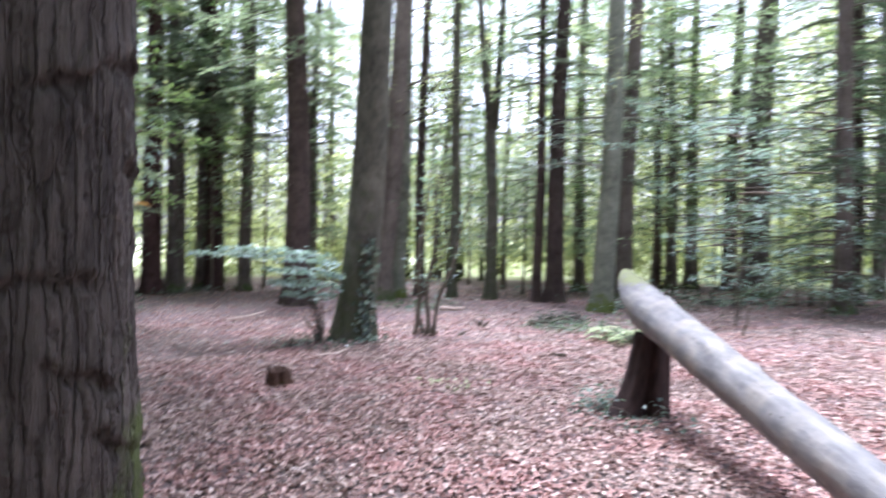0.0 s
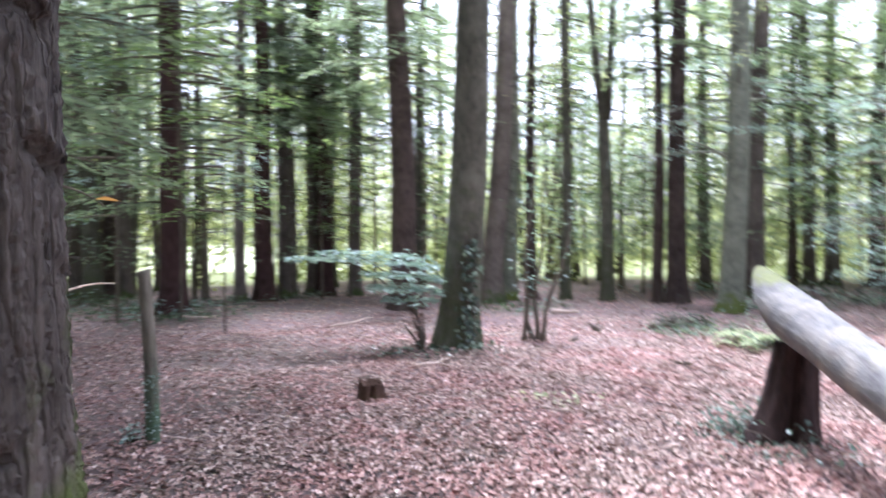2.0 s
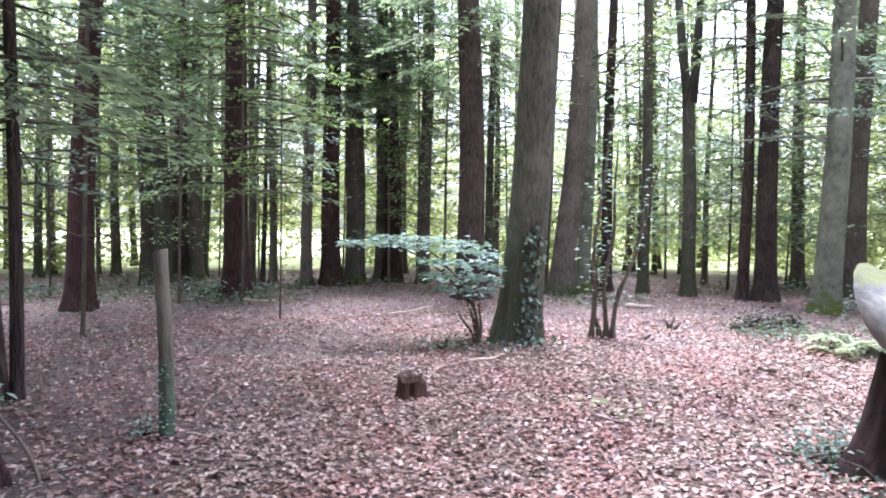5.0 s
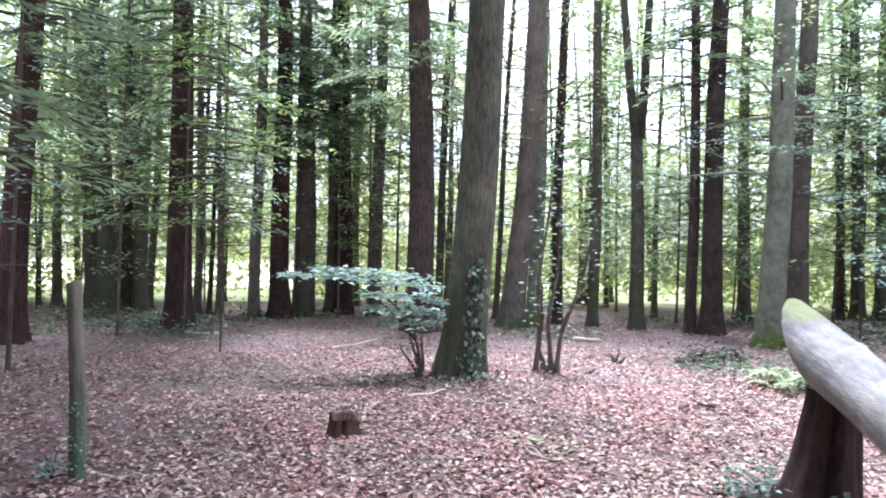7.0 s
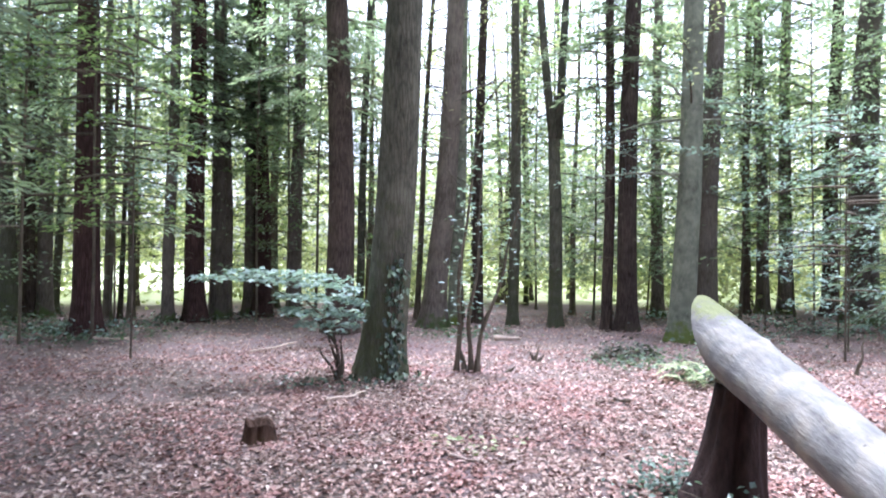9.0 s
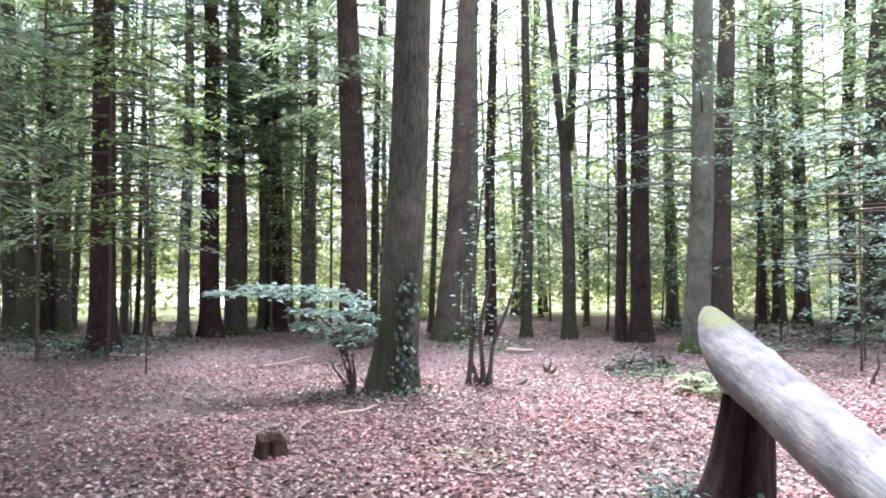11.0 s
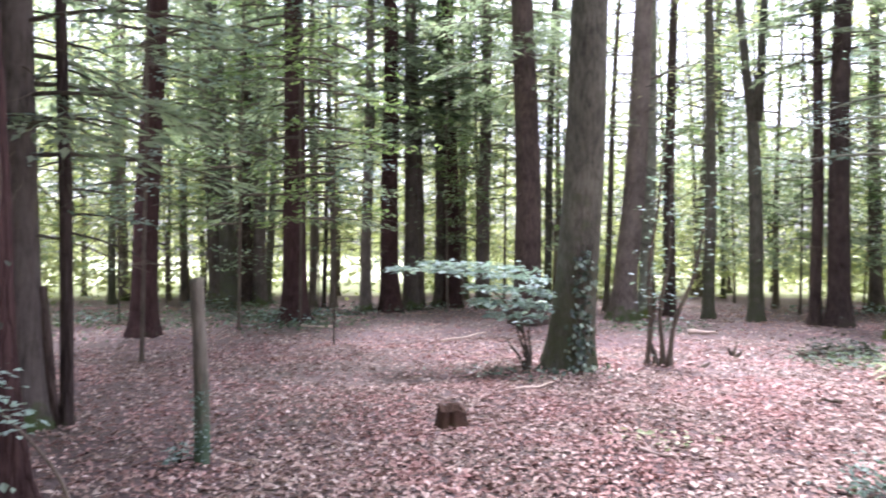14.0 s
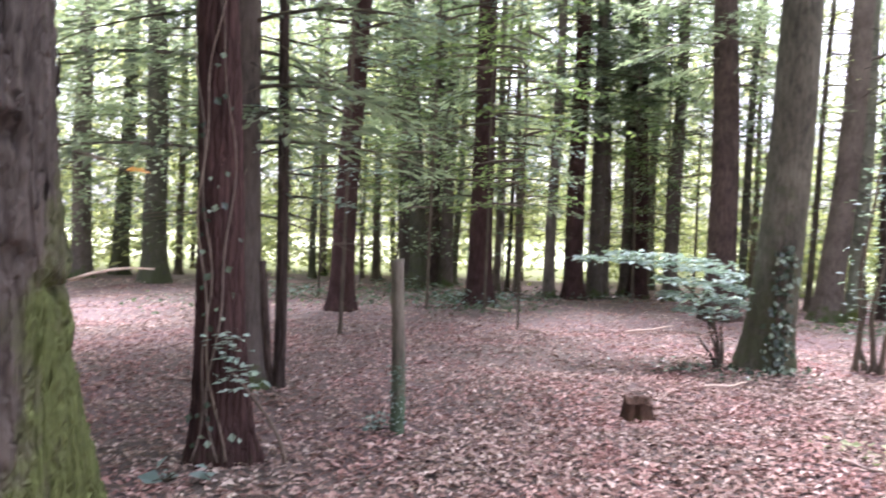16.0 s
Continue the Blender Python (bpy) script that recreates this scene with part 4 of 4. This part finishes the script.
ground_ivy(2.38, 3.92, 0.15, 420, 101, "blue-green ivy tuft at the foot of the stump", 0.15, 0.05, LEAF_TUFT)
ground_ivy(2.62, 3.42, 0.2, 160, 102, "dark ivy creeping round the stump", 0.09, 0.05, LEAF_TUFT)
ground_ivy(2.9, 10.6, 0.4, 240, 103, "low bramble and ivy on the forest floor", 0.08, 0.075, LEAF_GREY)
ground_ivy(3.75, 9.3, 0.3, 260, 109, "dark bramble leaves under the ferns", 0.10, 0.08, LEAF_GREY)
ground_ivy(2.75, 11.5, 0.24, 300, 114, "dark hump of bramble and dead leaves", 0.14, 0.08, LEAF_DARK)
ground_ivy(3.12, 11.8, 0.18, 180, 115, "dark hump of bramble and dead leaves", 0.10, 0.08, LEAF_DARK)
ground_ivy(-1.0, 8.35, 0.45, 120, 104, "low ivy round the foot of the trunk", 0.04, 0.06)
ground_ivy(3.9, 10.6, 0.6, 220, 105, "low bramble and ivy on the forest floor", 0.16, 0.075, LEAF_GREY)
ground_ivy(-2.5, 3.22, 0.07, 60, 110, "pale lichen-grey leaves round the foot of the post", 0.07, 0.05, LEAF_SHRUB)
ground_ivy(-7.6, 12.7, 0.7, 260, 106, "low grey-green undergrowth below the conifers", 0.10, 0.09, LEAF_GREY)
ground_ivy(-9.2, 14.4, 1.0, 420, 107, "low grey-green undergrowth below the conifers", 0.12, 0.10, LEAF_GREY)
ground_ivy(-2.68, 1.36, 0.06, 9, 108, "few broad blue-green leaves lying by the ivy-clad trunk", 0.03, 0.13, LEAF_SHRUB)



def undergrowth():
    """Scattered low greenery under the trees at the back of the clearing."""
    rng = np.random.default_rng(111)
    for k in range(22):
        a, d = rng.uniform(-0.95, 0.6), rng.uniform(15.5, 24)
        ground_ivy(1.3 + d * math.sin(a), -1.5 + d * math.cos(a), rng.uniform(0.4, 0.9), 150, 120 + k,
                   "low green bramble and seedlings under the trees", rng.uniform(0.08, 0.3), 0.11, [LEAF_GREY, LEAF_IVY, LEAF_SHRUB][k % 3])


undergrowth()


# ---- dead wood ----
def fallen_log():
    """Grey fallen trunk resting on the stump, its raised end mossy."""
    tip, far = Vector((2.66, 4.26, 1.10)), Vector((3.245, -0.61, 0.145))
    axis = far - tip
    turn = axis.to_track_quat("Z", "Y").to_matrix().to_4x4()
    base = thing("fallen_log", Matrix.Translation(tip) @ turn, "fallen grey trunk with mossy raised end resting on a stump", "log")
    rng = np.random.default_rng(71)
    long, sides, rings = axis.length, 40, 84
    z = np.linspace(0, long, rings)
    ang = np.arange(sides) * 2 * np.pi / sides
    zz, aa = np.meshgrid(z, ang, indexing="ij")
    r = 0.192 - 0.010 * zz
    r = r * (1 + 0.025 * np.sin(2 * aa + zz) + 0.02 * np.sin(3 * aa - 1.7 * zz) + 0.015 * np.sin(4.5 * zz))
    for kz, ka, kh in ((0.9, 1.2, 0.05), (1.6, 2.4, 0.04), (2.3, 0.8, 0.05), (1.2, 0.2, 0.04), (3.0, 1.9, 0.05)):
        da = np.angle(np.exp(1j * (aa - ka)))
        r += kh * 0.5 * np.exp(-((zz - kz) / 0.06) ** 2 - (da / 0.22) ** 2)
    slant = np.clip(1 - zz / 1.25, 0, 1) * (0.47 * np.sin(aa + 0.55) - 0.10) + rng.normal(0, 0.012, zz.shape) * np.exp(-zz / 0.06)
    v = np.stack([r * np.cos(aa), r * np.sin(aa), zz - slant], -1)
    inner = v[0] * np.array([0.86, 0.86, 1.0]) + np.array([0, 0, -0.03]) + rng.normal(0, 0.012, v[0].shape)
    core = v[0] * np.array([0.35, 0.35, 1.0]) + np.array([0, 0, 0.05]) + rng.normal(0, 0.015, v[0].shape)
    verts = np.concatenate([core[None], inner[None], v]).reshape(-1, 3)
    faces = []
    for i in range(rings + 1):
        for j in range(sides):
            k = (j + 1) % sides
            faces.append((i * sides + j, i * sides + k, (i + 1) * sides + k, (i + 1) * sides + j))
    faces.append(tuple(range((rings + 1) * sides, (rings + 2) * sides)))
    ends = [f for f in faces if max(f) < 3 * sides and min(f) < 2 * sides] + [tuple(range(sides - 1, -1, -1))]
    part("trunk", mesh_of("log_trunk", verts.tolist(), [f for f in faces if min(f) >= 2 * sides]), LOG, base)
    # end face darkened for the shade beneath it as well as for rot
    part("broken_end", mesh_of("broken_end", verts[:3 * sides].tolist(), ends), WOOD_STUMP, base, "broken end, dark from rot and from painted shade")


fallen_log()


def stump(x, y, radius, tall, name, label, seed, flare, material, jag, grooves=(), taper=0.3, lean=(0.0, 0.0), root=None):
    base = thing(name, pose(x, y, 0.0), label, "stump")
    rng = np.random.default_rng(seed)
    sides, rings = 44, 26
    ang = np.arange(sides) * 2 * np.pi / sides
    t = np.linspace(0, 1, rings)
    tt, aa = np.meshgrid(t, ang, indexing="ij")
    rim = tall * (1 + jag * (0.6 * np.sin(ang + seed) + 0.4 * np.sin(3 * ang + 2 * seed) + 0.15 * np.sin(7 * ang)))
    zz = -0.08 + tt * (rim[None, :] + 0.08)
    r = radius * (1 + (flare - 1) * np.exp(-np.clip(zz, 0, None) / (0.22 * tall)) * (0.7 + 0.45 * np.cos(4 * aa + seed)))
    r *= 1.12 - taper * tt
    for groove, deep in grooves:
        r *= 1 - deep * np.exp(-(np.angle(np.exp(1j * (aa - groove))) / 0.16) ** 2)
    r *= 1 + 0.07 * np.sin(3 * aa + 1.5 * zz) + 0.03 * np.abs(np.sin(7 * aa + 2.5 * np.sin(5 * zz))) + rng.normal(0, 0.006, r.shape)
    if root:
        r += root[1] * np.exp(-np.clip(zz, 0, None) / 0.2) * np.exp(-(np.angle(np.exp(1j * (aa - root[0]))) / 0.5) ** 2)
    v = np.stack([r * np.cos(aa) + lean[0] * zz, r * np.sin(aa) + lean[1] * zz, zz], -1)
    mid = v[-1].mean(0) * [1, 1, 0]
    lip = (v[-1] - mid) * [0.78, 0.78, 1.0] + [0, 0, -0.01] + mid
    well = (v[-1] - mid) * [0.45, 0.45, 0.0] + mid + np.stack([np.zeros(sides), np.zeros(sides), tall * (0.72 + 0.1 * rng.normal(0, 1, sides))], 1)
    verts = np.concatenate([v, lip[None], well[None]]).reshape(-1, 3)
    faces = []
    for i in range(rings + 1):
        for j in range(sides):
            k = (j + 1) % sides
            faces.append((i * sides + j, i * sides + k, (i + 1) * sides + k, (i + 1) * sides + j))
    faces.append(tuple(range((rings + 1) * sides, (rings + 2) * sides)))
    part("wood", mesh_of("stump_wood", verts.tolist(), faces), material, base)
    return base


stump(2.68, 3.78, 0.205, 0.80, "tree_stump", "dark rotten stump that props up the fallen log", 3, 1.45, WOOD_STUMP, 0.04, ((-1.75, 0.38), (-2.6, 0.15), (-0.6, 0.2), (1.5, 0.3)), 0.36, (0.10, 0.0), (3.5, 0.24))
stump(-1.00, 5.10, 0.132, 0.175, "small_stump", "small brown rotten stump with a notched top among fallen leaves", 5, 1.25, WOOD_ROT, 0.26, ((-1.3, 0.45), (0.3, 0.3), (2.5, 0.35)), 0.16)


def post():
    base = thing("wooden_post", pose(-2.40, 3.36, 0.0, 0, -1.5, 0), "weathered round wooden post with pale green lichen", "post")
    rng = np.random.default_rng(77)
    sides, rings = 20, 40
    z = np.linspace(-0.05, 1.40, rings)
    ang = np.arange(sides) * 2 * np.pi / sides
    zz, aa = np.meshgrid(z, ang, indexing="ij")
    r = 0.056 * (1 + 0.05 * np.sin(2 * aa + 3 * zz) + 0.04 * np.sin(5 * aa + 1.1 * zz)) + rng.normal(0, 0.0012, zz.shape)
    zz = zz + np.where(zz > 1.38, 0.015 * np.cos(aa), 0)
    verts = np.stack([r * np.cos(aa) + 0.012 * np.sin(3 * zz), r * np.sin(aa), zz], -1).reshape(-1, 3)
    faces = [(i * sides + j, i * sides + (j + 1) % sides, (i + 1) * sides + (j + 1) % sides, (i + 1) * sides + j) for i in range(rings - 1) for j in range(sides)]
    faces.append(tuple(range((rings - 1) * sides, rings * sides)))
    part("shaft", mesh_of("post_shaft", verts.tolist(), faces), POST_WOOD, base)
    n = 60
    a, h = rng.normal(-0.9, 0.8, n), rng.uniform(0.05, 0.55, n)
    at = np.stack([0.06 * np.cos(a), 0.06 * np.sin(a), h], 1)
    v, f = leaves(at, np.stack([np.cos(a), np.sin(a), rng.normal(0, 0.4, n)], 1), ups(rng, n, 0.5), np.full(n, 0.035), np.full(n, 0.03))
    part("lichen", mesh_of("lichen", v.tolist(), f.tolist(), False), LEAF_SHRUB, base, "pale green lichen tufts")


post()


def stick(x, y, heading, long, thick, label, material, seed, rise=0.0, curl=0.0):
    base = thing("fallen_branch", pose(x, y, float(height(x, y)) + thick + 0.02, 0, 0, heading), label, "branch", "fallen branches")
    rng = np.random.default_rng(seed)
    s = np.linspace(0, 1, 12)
    pts = np.stack([long * s, curl * np.sin(np.pi * s) + 0.02 * np.sin(7 * s + seed), rise * s + 0.008 * np.sin(9 * s)], 1)
    part("stem", mesh_of("stem", *tube(pts, thick * (1.05 - 0.6 * s), 7)), material, base)
    for _ in range(2):
        u = rng.integers(4, 10)
        e = pts[u] + np.array([0.14 * long, rng.choice([-1, 1]) * 0.13 * long, 0.03])
        part("twig", mesh_of("twig", *tube([pts[u], 0.5 * (pts[u] + e), e], [0.4 * thick, 0.3 * thick, 0.15 * thick], 5)), material, base)


stick(-0.90, 6.92, 64, 0.68, 0.016, "pale barkless stick lying on the leaves", WOOD_PALE, 1)
stick(-3.43, 11.0, 40, 0.85, 0.024, "pale forked branch with a raised end", WOOD_PALE, 2, 0.12)
stick(0.75, 4.62, -33, 0.40, 0.015, "pale stick lying on the leaves", WOOD_PALE, 3)
stick(-7.3, 12.6, -8, 0.9, 0.03, "pale fallen branch at a conifer's foot", WOOD_PALE, 4)
stick(2.18, 4.36, -107, 1.55, 0.014, "long bent pale stick beside the stump", WOOD_PALE, 5, 0.0, 0.17)
stick(2.25, 11.3, 8, 0.75, 0.05, "dark fallen branch among brambles", BARK_THIN, 6, 0.1)
stick(2.45, 7.45, 160, 0.2, 0.025, "dark piece of dead wood on the leaves", BARK_THIN, 7)
stick(-2.22, 3.35, 28, 0.3, 0.012, "thin pale stick by the post", WOOD_PALE, 8)
stick(-0.2, 0.4, 40, 0.6, 0.012, "thin dark stick on the leaves", BARK_THIN, 9)
stick(0.50, 14.0, -15, 0.55, 0.05, "old pale branch half sunk in leaves", WOOD_PALE, 10)


def twig_litter():
    """Fine dead twigs strewn over the fallen leaves."""
    rng = np.random.default_rng(141)
    pieces = []
    for _ in range(420):
        a, d = rng.uniform(-1.2, 0.75), 2.2 + 13.0 * rng.uniform() ** 1.2
        x, y = 1.3 + d * math.sin(a), -2.4 + d * math.cos(a)
        h, long = rng.uniform(0, 2 * np.pi), rng.uniform(0.08, 0.38)
        s = np.linspace(-0.5, 0.5, 4)
        px, py = x + long * s * math.cos(h), y + long * s * math.sin(h)
        bow = rng.normal(0, 0.12) * long * (0.25 - s * s)
        pts = np.stack([px - bow * math.sin(h), py + bow * math.cos(h), height(px, py) + 0.032 + rng.uniform(-0.006, 0.02) * (s + 0.5)], 1)
        thick = rng.uniform(0.0025, 0.006)
        pieces.append(tube(pts, thick * np.array([1.0, 0.9, 0.75, 0.5]), 4))
    me = mesh_of("twig_litter", *join(pieces))
    me.materials.append(VINE)
    tagged(new("twig_litter", me), "fine dead twigs strewn over the fallen leaves", "twigs", kind="stuff")


twig_litter()
ground_ivy(0.90, 5.1, 0.20, 46, 112, "low pale yellowish seedling leaves on the litter", 0.025, 0.07, LEAF_FERN)
ground_ivy(-1.55, 8.05, 0.30, 90, 113, "dark brown-green bramble at the shrub's foot", 0.10, 0.06, LEAF_IVY)


# ---- the wood beyond ----
def far_trunks():
    """Slim stems standing thick behind the first rows."""
    rng = np.random.default_rng(301)
    for _ in range(34):
        a, d = rng.uniform(-0.98, 0.62), rng.uniform(25, 34)
        x, y = 1.3 + d * math.sin(a), -1.5 + d * math.cos(a)
        kind = ["light", "sparse", "broad", "sparse"][rng.integers(0, 4)]
        tree(x, y, rng.uniform(0.06, 0.16), (rng.normal(0, 0.035), 0.0), kind, [BARK_BROWN, BARK_OAK, BARK_THIN][rng.integers(0, 3)])


far_trunks()


def understorey():
    """Slight young broadleaf trees filling the space between the trunks."""
    rng = np.random.default_rng(305)
    for k in range(30):
        a, d = -0.92 + 1.42 * (k + rng.uniform(0.1, 0.9)) / 30, rng.uniform(19.5, 26)
        tree(1.3 + d * math.sin(a), -1.5 + d * math.cos(a), rng.uniform(0.025, 0.05), (rng.normal(0, 0.03), 0.0), "broad", BARK_THIN)


understorey()


def unseen_wood():
    """The same wood going on, unseen, behind and beside the path, to hold back sky light."""
    rng = np.random.default_rng(303)
    # added out of view to darken the near trunk and other sides facing back
    for x, y in ((-2.1, -3.3), (0.2, -5.5), (3.0, -4.7)):
        tree(x, y, 0.24, (0.0, 0.0), "conifer")
    # added out of view, crowns widened to shade the ground on the left
    for x, y in ((-4.6, -2.2), (-6.8, 0.4), (-8.6, 3.0)):
        for child in tree(x, y, 0.3, (0.0, 0.0), "conifer").children:
            if child.name.startswith(("crown", "branchwork")):
                child.matrix_basis = pose(0, 0, 2.4) @ Matrix.Diagonal((1.8, 1.8, 1, 1))
    for x, y in ((-3.0, -5.8), (-8.0, -2.5), (5.5, -5.5), (1.0, -8.0), (-0.8, -7.6), (-3.9, -3.9)):
        tree(x, y, 0.25, (0.0, 0.0), "shaggy")
    for k in range(34):
        a, d = rng.uniform(0.75, 5.2), rng.uniform(6.5, 17)
        x, y = 1.3 + d * math.sin(a), -2.5 + d * math.cos(a)
        tree(x, y, rng.uniform(0.15, 0.35), (rng.normal(0, 0.02), 0.0), ["conifer", "light", "shaggy"][k % 3])


unseen_wood()


def mid_leaves():
    """Shaded foliage hanging between the trunks at the back, in loose flat sprays."""
    rng = np.random.default_rng(306)
    at, way, up, size = [], [], [], []
    for k in range(1720):
        low, high = (-1.25, 0.72) if k < 1100 else (-1.3, -0.62) if k < 1500 else (-0.02, 0.20)
        a, d = rng.uniform(low, high), rng.uniform(19.5, 27)
        h = 1.2 + 8.5 * rng.uniform() if k < 1500 else rng.uniform(1.2, 4.6)
        if a < -0.25 and h < 4.5 and rng.uniform() < 0.35:
            continue
        if -0.25 < a < 0.12 and h > 4.5 and rng.uniform() < 0.8:
            continue
        n = rng.integers(26, 60)
        c = np.array([1.3 + d * math.sin(a), -1.5 + d * math.cos(a), h])
        at.append(c + rng.normal(0, 1, (n, 3)) * np.array([0.6, 0.6, 0.13]) * rng.uniform(0.6, 1.2))
        way.append(scatter_dirs(rng, n, 0.2) - np.array([0, 0, 0.25]))
        up.append(ups(rng, n, 0.35))
        size.append(rng.uniform(0.10, 0.20, n))
    at, way, up, size = map(np.concatenate, (at, way, up, size))
    at[:, 2] = np.maximum(at[:, 2], 0.1)
    v, f = leaves(at, way, up, size, size * 0.5)
    me = mesh_of("shaded_foliage", v.tolist(), f.tolist(), False)
    me.materials.append(LEAF_CONIFER)
    tagged(new("shaded_foliage", me), "shaded grey-green foliage between the trunks", "foliage", kind="stuff")


mid_leaves()


def far_leaves():
    """Sunlit foliage at the edge of the wood, in ragged clumps with gaps."""
    rng = np.random.default_rng(302)
    at, way, up, size = [], [], [], []
    for k in range(3400):
        a, d = rng.uniform(-1.28, 0.75) if k < 3300 else rng.uniform(-0.8, -0.28), rng.uniform(27, 46)
        h = 0.5 + 11.0 * rng.uniform(0, 1) ** 1.6 if k < 3300 else rng.uniform(2.5, 9.5)
        c = np.array([1.3 + d * math.sin(a), -1.5 + d * math.cos(a), h])
        if -0.27 < a < 0.1 and h > 6.0 and rng.uniform() < 0.75:
            continue
        if a < -0.4 and h < 1.6 and rng.uniform() < 0.62:
            continue
        n = rng.integers(40, 90)
        at.append(c + rng.normal(0, 1, (n, 3)) * np.array([0.8, 0.8, 0.35]) * rng.uniform(0.6, 1.3))
        way.append(scatter_dirs(rng, n, 0.4) - np.array([0, 0, 0.3]))
        up.append(ups(rng, n, 0.5))
        size.append(rng.uniform(0.16, 0.36, n))
    at, way, up, size = map(np.concatenate, (at, way, up, size))
    at[:, 2] = np.maximum(at[:, 2], 0.1)
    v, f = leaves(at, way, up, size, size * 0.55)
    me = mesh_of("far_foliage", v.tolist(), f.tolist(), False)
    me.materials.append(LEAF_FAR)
    tagged(new("far_foliage", me), "yellow-green foliage at the wood's edge, sunlight put into its colour", "foliage", kind="stuff")


far_leaves()
